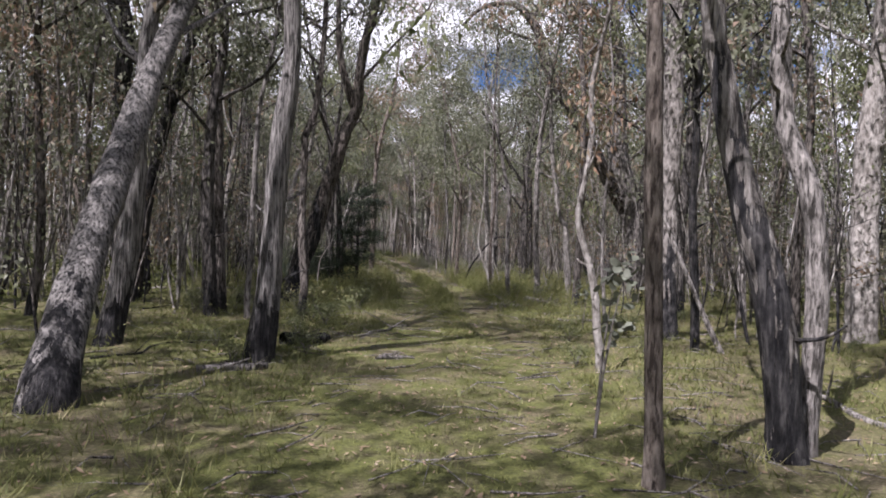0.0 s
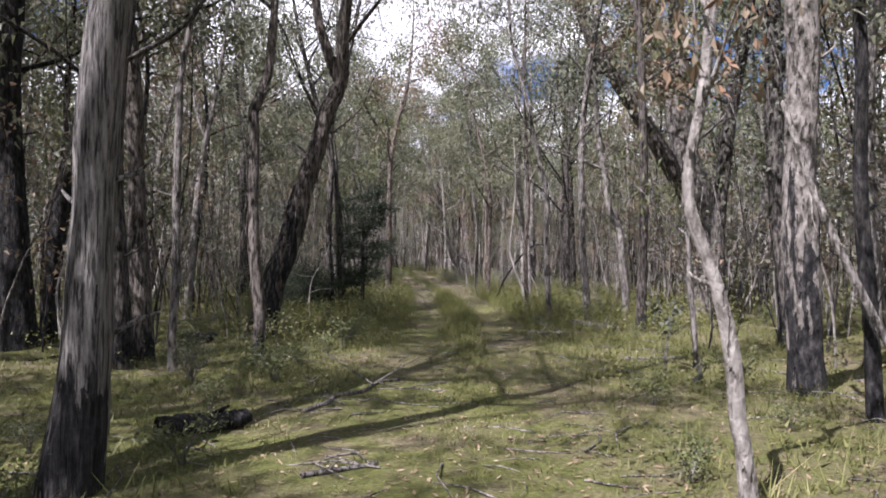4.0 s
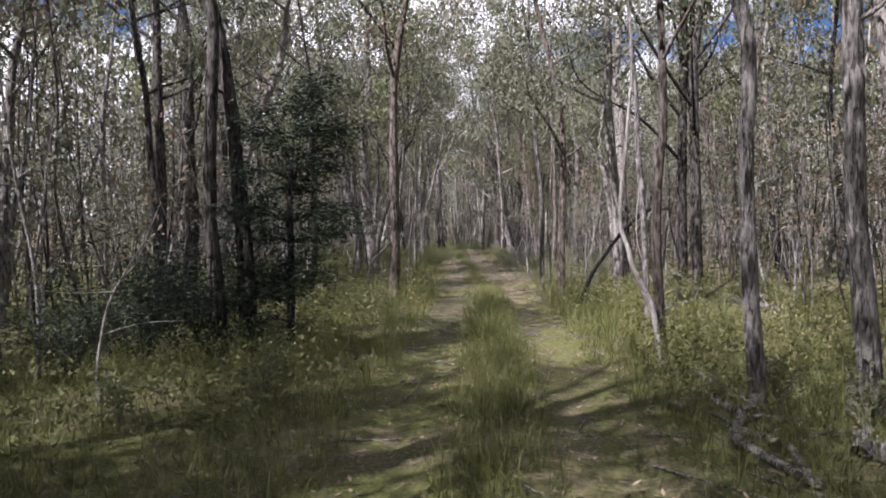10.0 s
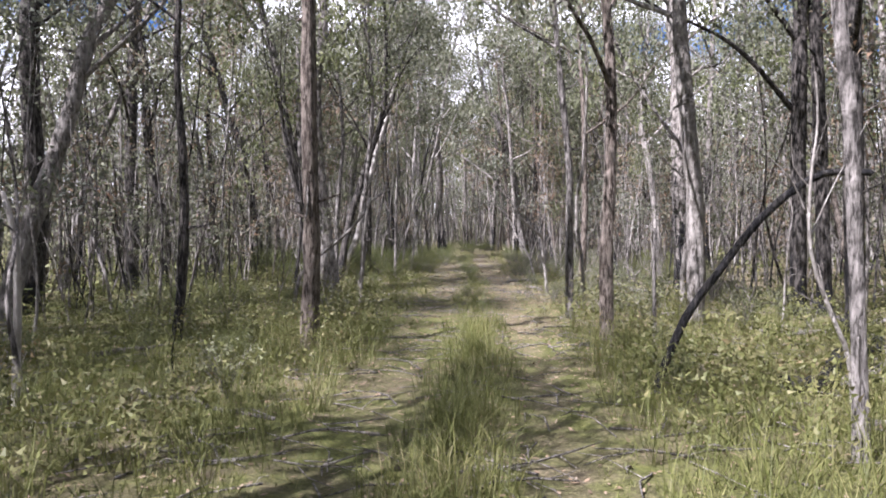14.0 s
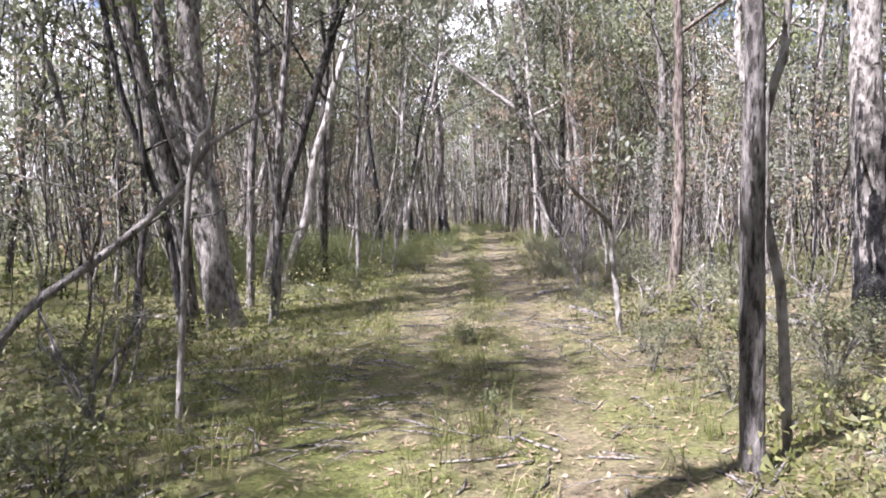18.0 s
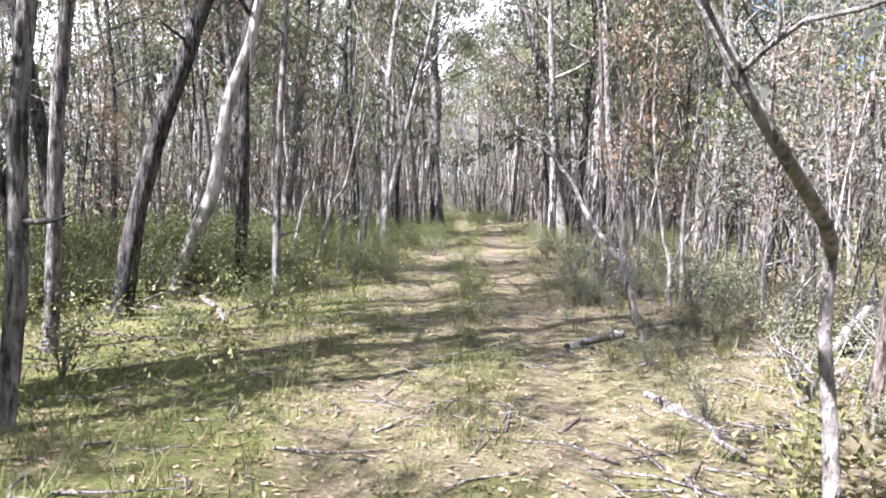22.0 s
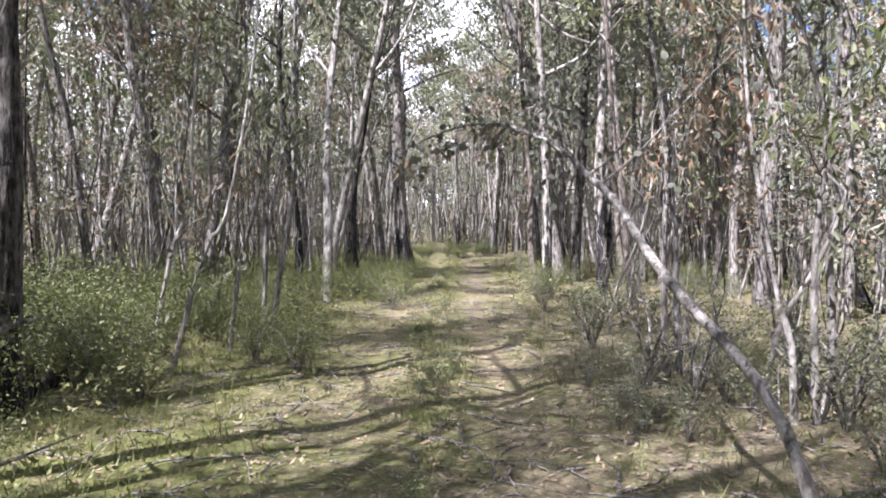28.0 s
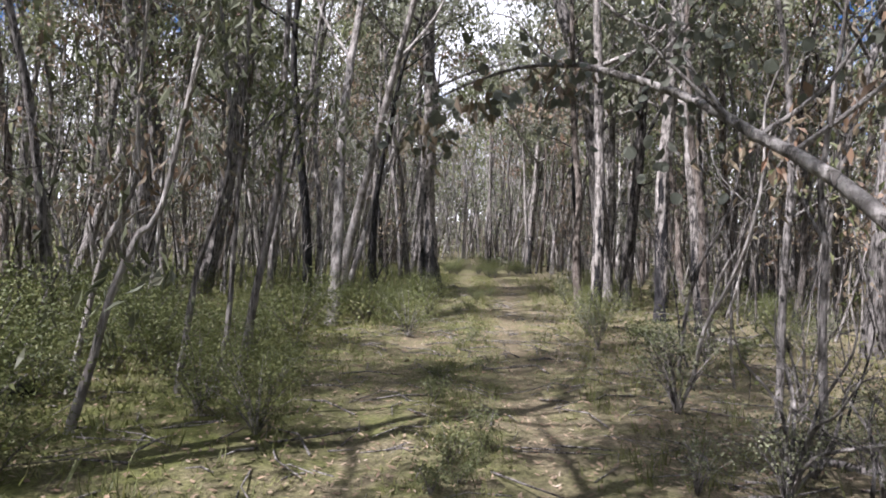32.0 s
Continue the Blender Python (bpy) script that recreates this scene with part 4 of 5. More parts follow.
gum("black", -8.02, 61.27, 0.098, 0.068, 10, ((-0.11, -0.04, 1.12), (-0.06, -0.02, 2.92),))
gum("pale", 0.32, 48.33, 0.034, 0.021, 0, ((-0.04, 0.02, 0.30), (-0.15, 0.06, 0.71), (-0.20, 0.08, 0.90),))
gum("pale", 0.54, 48.32, 0.045, 0.027, 6, ((-0.01, 0.01, 0.31), (-0.04, 0.02, 0.91), (-0.06, 0.03, 1.38), (-0.01, 0.00, 1.89), (-0.09, 0.04, 2.35), (-0.17, 0.08, 2.96),))
gum("grey", -0.67, 49.47, 0.033, 0.024, 5, ((-0.03, 0.01, 0.54), (-0.06, 0.01, 1.11), (-0.06, 0.01, 1.67), (-0.11, 0.02, 2.07),))
gum("arch", -0.30, 39.98, 0.037, 0.02, 0, ((-0.05, 0.01, 0.58), (-0.10, 0.01, 1.00), (-0.11, -0.03, 1.36), (-0.22, -0.28, 1.51), (-0.52, -0.73, 1.78), (-0.71, -0.84, 2.03), (-0.85, -0.86, 2.30), (-1.20, -0.86, 2.76), (-1.51, -0.88, 3.00), (-2.05, -0.96, 3.41),))
gum("arch2", -0.76, 44.55, 0.037, 0.018, 0, ((-0.19, 0.30, 0.68), (-0.35, 0.57, 0.97), (-0.51, 0.83, 1.17), (-0.70, 1.25, 1.45), (-0.88, 1.85, 1.83), (-1.05, 2.23, 2.03), (-1.22, 2.65, 2.25), (-1.48, 3.00, 2.44), (-1.80, 3.20, 2.58),))

# ---------------------------------------------------------------- fallen wood
log("grey", -2.82, 8.01, -2.15, 8.60, 0.057)
log("black", -2.36, 10.37, -1.81, 11.01, 0.107)
log("grey", -0.86, 9.44, -0.38, 9.89, 0.020)
log("grey", -1.38, 11.39, -0.64, 13.45, 0.026)
log("grey", 1.43, 21.90, 2.26, 23.06, 0.046)
log("pale", 1.34, 18.70, 2.16, 18.78, 0.055)
log("grey", 1.94, 23.67, 2.02, 20.17, 0.041)
log("grey", 2.57, 20.79, 3.31, 19.65, 0.074)
log("grey", -3.72, 17.31, -3.58, 17.90, 0.022)
log("black", -4.85, 16.49, -4.54, 16.98, 0.129)
log("grey", 2.58, 15.31, 3.52, 15.35, 0.023)
log("grey", 2.94, 21.28, 3.36, 19.22, 0.033)
log("grey", 2.02, 22.96, 2.02, 20.27, 0.033)
log("pale", 2.46, 20.71, 3.58, 23.56, 0.053)
log("grey", 2.61, 21.19, 3.65, 23.36, 0.030)
log("grey", 2.98, 21.28, 3.09, 20.41, 0.028)
log("black", -4.13, 26.26, -3.45, 26.39, 0.098)
log("dark", 2.13, 29.87, 4.39, 32.61, 0.092)
log("grey", 3.98, 32.79, 4.70, 29.62, 0.082)
log("black", -3.97, 26.33, -3.41, 26.44, 0.048)
log("grey", -4.04, 29.11, -2.24, 28.27, 0.019)
log("grey", 2.75, 30.06, 3.82, 31.39, 0.049)
log("grey", 2.40, 29.06, 3.75, 29.01, 0.027)
log("grey", 3.65, 31.13, 5.09, 31.59, 0.040)
log("grey", 4.55, 34.49, 6.42, 35.68, 0.049)
log("pale", -1.60, 43.89, -0.97, 44.96, 0.042)
log("grey", -7.90, 40.69, -7.83, 41.80, 0.051)
log("grey", 1.56, 41.93, 1.89, 40.96, 0.035)
log("pale", -8.19, 47.46, -5.54, 43.91, 0.045)
log("black", -6.67, 46.09, -7.24, 48.96, 0.086)
log("pale", 0.07, 41.37, 0.64, 43.52, 0.033)
log("grey", -0.94, 42.31, -0.60, 41.66, 0.027)
log("grey", -6.98, 40.03, -6.23, 40.62, 0.040)
log("grey", 1.90, 43.47, 3.15, 43.52, 0.038)
log("pale", 1.49, 42.76, 1.79, 41.49, 0.058)
log("grey", -7.78, 40.88, -7.17, 41.06, 0.044)
log("grey", -0.81, 42.19, -0.47, 41.00, 0.023)
log("pale", 1.72, 41.98, 1.80, 41.19, 0.050)
log("grey", 1.88, 40.92, 2.24, 40.68, 0.053)
log("grey", 1.16, 43.28, 1.59, 42.46, 0.035)
log("grey", -9.43, 45.49, -8.32, 45.07, 0.075)
log("pale", -7.96, 44.67, -6.78, 44.61, 0.033)
log("pale", -0.61, 45.42, 0.12, 45.98, 0.023)
log("dark", 3.97, 56.83, 3.84, 55.07, 0.129)
log("grey", -9.66, 49.18, -8.03, 48.59, 0.048)
log("dark", -21.59, 63.05, -19.58, 64.08, 0.102)

rng = np.random.default_rng(404)
for k in range(60):
    y = rng.uniform(4, 58)
    x = float(track(y)) + rng.choice((-1, 1)) * (2.6 + abs(rng.normal()) * 3.0)
    a, size = rng.uniform(0, math.pi), rng.uniform(0.35, 1.1)
    log(("grey", "pale", "grey", "dark")[k % 4], x - size * math.cos(a), y - size * math.sin(a), x + size * math.cos(a), y + size * math.sin(a), rng.uniform(0.012, 0.035))

# ---------------------------------------------------------------- the rest of the forest
PLACED = [(o.location.x, o.location.y) for o in scene.objects if o.parent is None and o.get("category") == "tree"]


def free_places(count, near, far, y0, y1, gap, rng, taken):
    """Places at a sideways distance near..far from the track, apart from each other and from what stands there."""
    out = []
    for _ in range(count * 30):
        if len(out) >= count:
            break
        y = rng.uniform(y0, y1)
        x = float(track(y)) + rng.choice((-1, 1)) * rng.uniform(near, far)
        if all((x - p) ** 2 + (y - q) ** 2 > gap * gap for p, q in taken):
            out.append((x, y))
            taken.append((x, y))
    return out


def forest_tree(kind, tall, r0, leaf, seed, thin=False):
    """A tree to be repeated in the forest: wavering trunk, limbs, open crown."""
    rng = np.random.default_rng(1000 + seed)
    tree = new("gum_tree" if not thin else "sapling")
    pts, p, lean = [np.zeros(3)], np.zeros(3), rng.normal(size=3) * 0.09
    while p[2] < tall:
        lean = lean * 0.8 + rng.normal(size=3) * 0.07
        lean[2] = 1
        p = p + lean * 1.2
        pts.append(p.copy())
    radii = [max(r0 * 0.82 * (1 - 0.85 * q[2] / tall), 0.008) for q in pts]
    line, rad = spline(pts, radii, 0.4)
    flare = 1 + 0.22 * np.exp(-line[:, 2] / 0.2)
    part("trunk", join([tube(line, rad * flare, 8, rng, 0.06)]), BARK[kind], tree)
    if thin:
        limbs_and_crown(tree, line, rad, tall * 0.35, kind, rng, 4, 560, leaf, 0.24, 0.75, True)
    else:
        limbs_and_crown(tree, line, rad, tall * rng.uniform(0.3, 0.45), kind, rng, 9, 2000, leaf, 0.32, 1.75, True, clumps=18)
    return tagged(tree, LOOKS[kind] if not thin else "thin %s gum sapling with sparse leaves" % ("pale" if kind in ("pale", "white") else "grey"), "tree", "gum trees of the forest")


KINDS = []
for i, (kind, tall, r0, leaf) in enumerate((
    ("grey", 12, 0.10, ("gum", 0.155, 0.058)), ("dark", 12.5, 0.12, ("gum", 0.155, 0.058)), ("pale", 11.5, 0.10, ("gum", 0.155, 0.058)),
    ("brown", 11, 0.10, ("olive", 0.15, 0.056)), ("palechar", 13.5, 0.15, ("gum", 0.155, 0.058)), ("grey", 10, 0.075, ("rust", 0.15, 0.056)),
    ("red", 12, 0.10, ("gum", 0.155, 0.058)), ("black", 11, 0.11, ("gum", 0.155, 0.058)), ("grey", 13, 0.14, ("olive", 0.155, 0.058)), ("white", 10.5, 0.07, ("gum", 0.15, 0.056)))):
    KINDS.append(forest_tree(kind, tall, r0, leaf, i))
THIN = [forest_tree(k, h, r, lf, 40 + i, True) for i, (k, h, r, lf) in enumerate((
    ("grey", 6.5, 0.035, ("gum", 0.10, 0.035)), ("pale", 5.5, 0.03, ("round", 0.07, 0.05)), ("brown", 7.5, 0.04, ("gum", 0.11, 0.036)), ("white", 6, 0.03, ("olive", 0.10, 0.035)), ("dark", 5, 0.03, ("rust", 0.10, 0.035))))]


def plant(model, x, y, scale, turn, tilt=0.0):
    return copy_thing(model, pose(x, y, float(height(x, y)) - 0.05, tilt, 0, turn) @ Matrix.Scale(scale, 4))


rng = np.random.default_rng(77)
taken = list(PLACED)
spots = free_places(40, 6.4, 10, -4, 80, 1.1, rng, taken) + free_places(26, 2.9, 6.5, 53, 86, 1.3, rng, taken) + free_places(130, 8.5, 19, 4, 92, 1.15, rng, taken)
for n, (x, y) in enumerate(spots):
    model = KINDS[int(rng.integers(0, len(KINDS)))]
    if n < len(KINDS):
        model = KINDS[n]
    args = (x, y, rng.uniform(0.85, 1.3), rng.uniform(0, 360), rng.normal() * 3.0)
    if n < len(KINDS):
        model.matrix_basis = pose(x, y, float(height(x, y)) - 0.05, args[4], 0, args[3])
    else:
        plant(model, *args)
# trees out of view round the start, added to shade the ground ahead
for x, y, size in ((-2.6, -1.2, 1.0), (2.7, -2.4, 1.1), (-3.6, 1.6, 0.95), (2.9, 1.2, 0.9), (-7.6, -5.0, 1.2), (0.4, -5.5, 1.1), (-1.9, -6.5, 1.0), (5.2, -0.6, 1.1), (4.6, 3.6, 1.0)):
    taken.append((x, y))
    plant(KINDS[int(rng.integers(0, len(KINDS)))], x, y, size, rng.uniform(0, 360), 0)
over = free_places(30, 2.2, 5.0, 55, 92, 1.2, rng, taken)
for x, y in over:
    plant(KINDS[(0, 2, 4, 5, 6, 8)[int(rng.integers(0, 6))]], x, y, rng.uniform(1.0, 1.35), rng.uniform(0, 360), rng.normal() * 3)
for _ in range(400):
    x, y = rng.uniform(-20, 8), rng.uniform(75, 112)
    if abs(x - float(track(y))) > 2.0 and all((x - p) ** 2 + (y - q) ** 2 > 2.0 for p, q in taken):
        taken.append((x, y))
        plant(KINDS[int(rng.integers(0, 10))], x, y, rng.uniform(1.0, 1.35), rng.uniform(0, 360), rng.normal() * 3)
    if len(taken) - len(PLACED) > 268:
        break
spots = free_places(50, 5.2, 9, 4, 80, 0.8, rng, taken) + free_places(130, 7, 20, 4, 90, 0.7, rng, taken)
for n, (x, y) in enumerate(spots):
    model = THIN[n % len(THIN)]
    args = (x, y, rng.uniform(0.7, 1.25), rng.uniform(0, 360), rng.normal() * 5)
    if n < len(THIN):
        model.matrix_basis = pose(x, y, float(height(x, y)) - 0.05, args[4], 0, args[3])
    else:
        plant(model, *args)

# distant woods: trunks, crowns and low growth, in one piece each
rng = np.random.default_rng(5)
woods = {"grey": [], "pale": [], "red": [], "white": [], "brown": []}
crowns = {"gum": [], "olive": []}
for k in range(3600):
    # every fortieth tree stands unseen behind the start, added for its shade
    y = rng.uniform(-22, 4) if k % 40 == 0 else 10 + 150 * rng.random() ** 0.8
    lo = 12 if 2 < y < 58 else (3.5 if y < 2 else 6.0 if y < 80 else 3.0 if y < 92 else 0.0)
    x = float(track(min(y, 95))) + rng.choice((-1, 1)) * (lo + abs(rng.normal()) * (12 + y * 0.17))
    full = k % (4 if y < 60 else 6) == 0
    tall, r0 = (rng.uniform(11, 18) if y > 58 else rng.uniform(8.5, 15)) * (1 if full else 0.8), rng.uniform(0.07, 0.15) if full else rng.uniform(0.025, 0.085)
    p, pts, lean = np.array([x, y, float(height(x, y)) - 0.1]), [], rng.normal(size=3) * (0.07 if full else 0.12)
    for _ in range(8):
        pts.append(p.copy())
        lean = lean * 0.75 + rng.normal(size=3) * (0.07 if full else 0.1)
        lean[2] = 1
        p = p + lean * tall / 7
    pts = np.array(pts)
    # bark tones of the forest, weighted pale and white in place of missing sunlight
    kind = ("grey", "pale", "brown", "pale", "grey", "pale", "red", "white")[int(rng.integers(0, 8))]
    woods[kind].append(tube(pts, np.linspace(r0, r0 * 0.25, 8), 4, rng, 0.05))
    for _ in range(3 if full else 1):
        i = int(rng.integers(3, 7))
        w = rng.normal(size=3) * [1.0, 1.0, 0.3] + [0, 0, 1.1]
        woods[kind].append(tube(np.array([pts[i], pts[i] + w * 0.7, pts[i] + w * 1.8 + rng.normal(size=3) * 0.25]), np.array([r0 * 0.4, r0 * 0.28, 0.012]), 3, rng, 0))
    m = 9 if full else 2
    c = pts[2] + (pts[-1] - pts[2]) * (rng.uniform(0.1, 1.05, m) ** 0.75)[:, None] + rng.normal(size=(m, 3)) * [1.25, 1.25, 0.4]
    crowns["gum" if k % 7 < 4 else "olive"].append(leaves(c, 26 if full else 14, 0.4, 0.27, 0.115, rng, 1.2, True))
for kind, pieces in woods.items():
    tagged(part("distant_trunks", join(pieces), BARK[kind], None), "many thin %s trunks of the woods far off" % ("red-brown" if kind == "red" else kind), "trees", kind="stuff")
for kind, pieces in crowns.items():
    tagged(part("distant_leaves", join(pieces), LEAF[kind], None, smooth=False), "%s leaves of the woods far off" % {"gum": "grey-green", "olive": "olive-green"}[kind], "foliage", kind="stuff")
stems, sprays = {"grey": [], "dark": [], "pale": [], "brown": []}, {"gum": [], "rust": []}
for k in range(1700):
    y = rng.uniform(6, 95)
    x = float(track(y)) + rng.choice((-1, 1)) * (rng.uniform(5.4, 16) if y < 60 else rng.uniform(3.2, 15))
    tall, r0 = rng.uniform(2.2, 7.5), rng.uniform(0.012, 0.032)
    p, pts, lean = np.array([x, y, float(height(x, y)) - 0.05]), [], rng.normal(size=3) * 0.16
    for _ in range(7):
        pts.append(p.copy())
        lean = lean * 0.75 + rng.normal(size=3) * 0.10
        lean[2] = 1
        p = p + lean * tall / 6
    pts = np.array(pts)
    kind = ("grey", "pale", "dark", "grey", "brown", "pale", "dark")[int(rng.integers(0, 7))]
    stems[kind].append(tube(pts, np.linspace(r0, r0 * 0.3, 7), 4, rng, 0.08))
    for _ in range(5):
        i = int(rng.integers(2, 7))
        w = rng.normal(size=3) * [0.35, 0.35, 0.1] + [0, 0, 0.3]
        q = np.array([pts[i], pts[i] + w * 0.6, pts[i] + w * 1.3 + rng.normal(size=3) * 0.1])
        stems[kind].append(tube(q, np.array([r0 * 0.4, r0 * 0.3, 0.003]), 3, rng, 0))
        if rng.random() < 0.6:
            sprays["rust" if k % 3 == 0 else "gum"].append(leaves([q[1], q[2]], 14, 0.16, 0.11, 0.04, rng, 0.6, True))
for kind, pieces in stems.items():
    tagged(part("thin_stems", join(pieces), BARK[kind], None), "crooked thin %s stems crowded between the trees" % kind, "saplings", kind="stuff")
for kind, pieces in sprays.items():
    tagged(part("sapling_leaves", join(pieces), LEAF[kind], None, smooth=False), "sparse %s leaves on the thin stems" % {"gum": "grey-green", "rust": "rusty brown"}[kind], "foliage", kind="stuff")
n = 4200
y = rng.uniform(0, 150, n)
x = track(y) + rng.choice((-1, 1), n) * (np.where(y < 85, 17, np.where(y < 96, 3.0, 0)) + np.abs(rng.normal(size=n)) * 22)
c = np.stack([x, y, height(x, y) + rng.uniform(0.2, 5.5, n)], -1)
tagged(part("distant_thicket", join([leaves(c, 12, 0.45, 0.32, 0.12, rng, 0.0, True)]), LEAF["gum"], None, smooth=False), "grey-green thicket between the far trunks", "undergrowth", kind="stuff")
y = rng.uniform(12, 78, 3000)
x = track(y) + rng.choice((-1, 1), 3000) * rng.uniform(12, 32, 3000)
c = np.stack([x, y, height(x, y) + rng.uniform(0.3, 6.5, 3000)], -1)
tagged(part("thicket", join([leaves(c, 15, 0.34, 0.17, 0.06, rng, 0.8, True)]), LEAF["gum"], None, smooth=False), "grey-green sapling leaves between the trunks beside the track", "undergrowth", kind="stuff")
y = rng.uniform(98, 168, 2600)
x = rng.uniform(-62, 26, 2600)
c = np.stack([x, y, height(x, y) + rng.uniform(0.2, 7.0, 2600)], -1)
tagged(part("distant_thicket", join([leaves(c, 12, 0.5, 0.36, 0.14, rng, 0.6, True)]), LEAF["gum"], None, smooth=False), "grey-green saplings closing the view past the bend", "undergrowth", kind="stuff")
n = 5200
y = rng.uniform(8, 150, n)
x = track(y) + rng.choice((-1, 1), n) * (np.where(y < 85, 7.5, 1.0) + np.abs(rng.normal(size=n)) * 17)
c = np.stack([x, y, height(x, y) + rng.uniform(0.08, 0.5, n)], -1)
tagged(part("undergrowth", join([leaves(c, 16, 0.3, 0.16, 0.045, rng, -0.3, True)]), LEAF["heath"], None, smooth=False), "low green growth between the far trunks", "undergrowth", kind="stuff")


def stump(x, y, r, tall, seed):
    """A burnt hollow stump: a charred shell with a jagged rim, and a pale split slab that leans on it."""
    rng = np.random.default_rng(seed)
    thing = new("burnt_stump")
    thing.location = (x, y, float(height(x, y)) - 0.04)
    ang = np.linspace(0, 2 * np.pi, 15)[:-1]
    rim = tall * (0.62 + 0.28 * np.sin(ang + 0.8) + 0.14 * rng.normal(size=14))
    bm = bmesh.new()
    rings = []
    for wide, share in ((1.25, 0.0), (1.02, 0.3), (0.95, 0.7), (0.9, 1.0), (0.66, 0.97), (0.6, 0.35)):
        rough = 1 + 0.06 * rng.normal(size=14)
        rings.append([bm.verts.new((np.cos(a) * r * wide * q, np.sin(a) * r * wide * q, max(h * share, 0.0))) for a, q, h in zip(ang, rough, rim)])
    for low, high in zip(rings, rings[1:]):
        for k in range(14):
            bm.faces.new((low[k], low[(k + 1) % 14], high[(k + 1) % 14], high[k]))
    bm.faces.new(rings[-1])
    data = bpy.data.meshes.new("shell")
    bm.to_mesh(data)
    bm.free()
    data.materials.append(BARK["black"])
    new("shell", data).parent = thing
    ln, rd = spline([[-r * 1.9, -r * 0.4, 0.05], [-r * 1.0, -r * 0.75, tall * 0.45], [-r * 0.2, -r * 0.8, tall * 0.8]], [r * 0.3, r * 0.34, r * 0.16], 0.08)
    part("slab", join([tube(ln, rd, 8, rng, 0.12)]), BARK["pale"], thing, "bleached split slab")
    return tagged(thing, "hollow fire-blackened stump with a jagged rim and a pale slab", "stump")


stump(1.53, 44.62, 0.2, 0.75, 77)

# ---------------------------------------------------------------- undergrowth
def bush(name, label, leaf, count, size, leaf_size, seed, stems=9):
    """A shrub: bare stems that spread from one foot, with clusters of small leaves."""
    rng = np.random.default_rng(seed)
    thing = new(name)
    spots, twigs = [], []
    for k in range(stems):
        a, s = rng.uniform(0, 2 * np.pi), rng.uniform(0.4, 1.0)
        tip = np.array([np.cos(a) * size[0] * s, np.sin(a) * size[0] * s, size[1] * rng.uniform(0.55, 1.0)])
        ln, rd = spline([[0, 0, -0.04], tip * [0.35, 0.35, 0.5], tip], [0.012, 0.008, 0.003], 0.15)
        twigs.append(tube(ln, rd, 4, rng, 0.05))
        spots += [ln[int(len(ln) * f)] for f in ((0.4, 0.6, 0.8) if size[1] < 1.4 else (0.78, 0.86, 0.94) if size[1] < 2 else (0.62, 0.75, 0.88))] + [tip, tip + rng.normal(size=3) * size[0] * 0.25]
    part("branchwork", join(twigs), BARK["dark" if leaf == "wattle" else "grey"], thing)
    part("foliage", join([leaves(spots, max(3, count // len(spots)), size[0] * 0.24, leaf_size[0], leaf_size[1], rng, 0.0, leaf in ("heath", "olive"))]), LEAF[leaf], thing, smooth=False)
    return tagged(thing, label, "shrub", "shrubs beside the track")


HEATH = [bush("heath_shrub", "green heath shrub with small white flowers", "heath", 3300, (0.6, 0.85), (0.034, 0.0125), 300 + i, 15) for i in range(3)]
LOW = [bush("low_shrub", "low grey-green shrub with thin stems", "olive", 420, (0.35, 0.5), (0.055, 0.025), 320 + i, 7) for i in range(3)]
SCRUB = [bush("scrub_bush", "sparse grey-green scrub bush with bare twigs", "scrub", 620, (0.5, 0.8), (0.042, 0.03), 330 + i, 13) for i in range(3)]
WATTLE = [bush("wattle_shrub", "dark feathery wattle shrub", "wattle", 4200, (0.95, 1.35), (0.10, 0.02), 340 + i, 14) for i in range(2)]
ROUND = [bush("round_leaf_sapling", "young gum with large round blue-grey leaves", "round", 75, (0.22, 1.45), (0.08, 0.07), 360 + i, 3) for i in range(2)]


SPRAY = [bush("round_leaf_sapling", "tall thin sapling with sprays of round %s leaves" % ("grey", "grey", "rusty brown")[i], ("round", "round", "rust")[i], 260, (0.6, 3.4), (0.055, 0.046), 370 + i, 3) for i in range(3)]


def scatter(models, places):
    for n, (x, y, s) in enumerate(places):
        m = pose(x, y, float(height(x, y)), 0, 0, (n * 137) % 360) @ Matrix.Scale(s, 4)
        if n < len(models):
            models[n].matrix_basis = m
        else:
            copy_thing(models[n % len(models)], m)


rng = np.random.default_rng(9)
heath = [(-6.6, 47.6, 1.3), (-7.5, 48.6, 1.4), (-6.9, 50.2, 1.2), (-8.2, 47.2, 1.4), (-9.0, 49.5, 1.4), (-5.9, 47.2, 0.8), (-7.9, 51.3, 1.3), (-6.4, 52.6, 1.1), (-9.6, 46.4, 1.3),
         (-8.8, 44.8, 1.2), (-7.6, 45.6, 1.1), (-10.4, 48, 1.3), 
         (-5.4, 44.6, 0.7), (-5.3, 54.5, 0.9), (-6.5, 56, 1.0), (-5.8, 58, 1.0), (-2.2, 56.5, 0.9)]
heath += [(float(track(y)) + s * rng.uniform(3.2, 8), y, rng.uniform(0.5, 0.95)) for y in rng.uniform(33, 70, 34) for s in (rng.choice((-1, 1)),)]
heath += [(-6.3 - 4.6 * rng.random(), 43.5 + 9.5 * rng.random(), rng.uniform(0.75, 1.25)) for _ in range(26)]
heath += [(float(track(y)) - 1.5 - 2.8 * rng.random(), y, rng.uniform(0.5, 0.85)) for y in rng.uniform(48, 61, 24)]
heath += [(float(track(y)) + rng.uniform(-1.6, 2.6), y, rng.uniform(0.5, 0.9)) for y in rng.uniform(74.5, 80, 22)]
scatter(HEATH, [(x, y, s * 0.85) for x, y, s in heath])
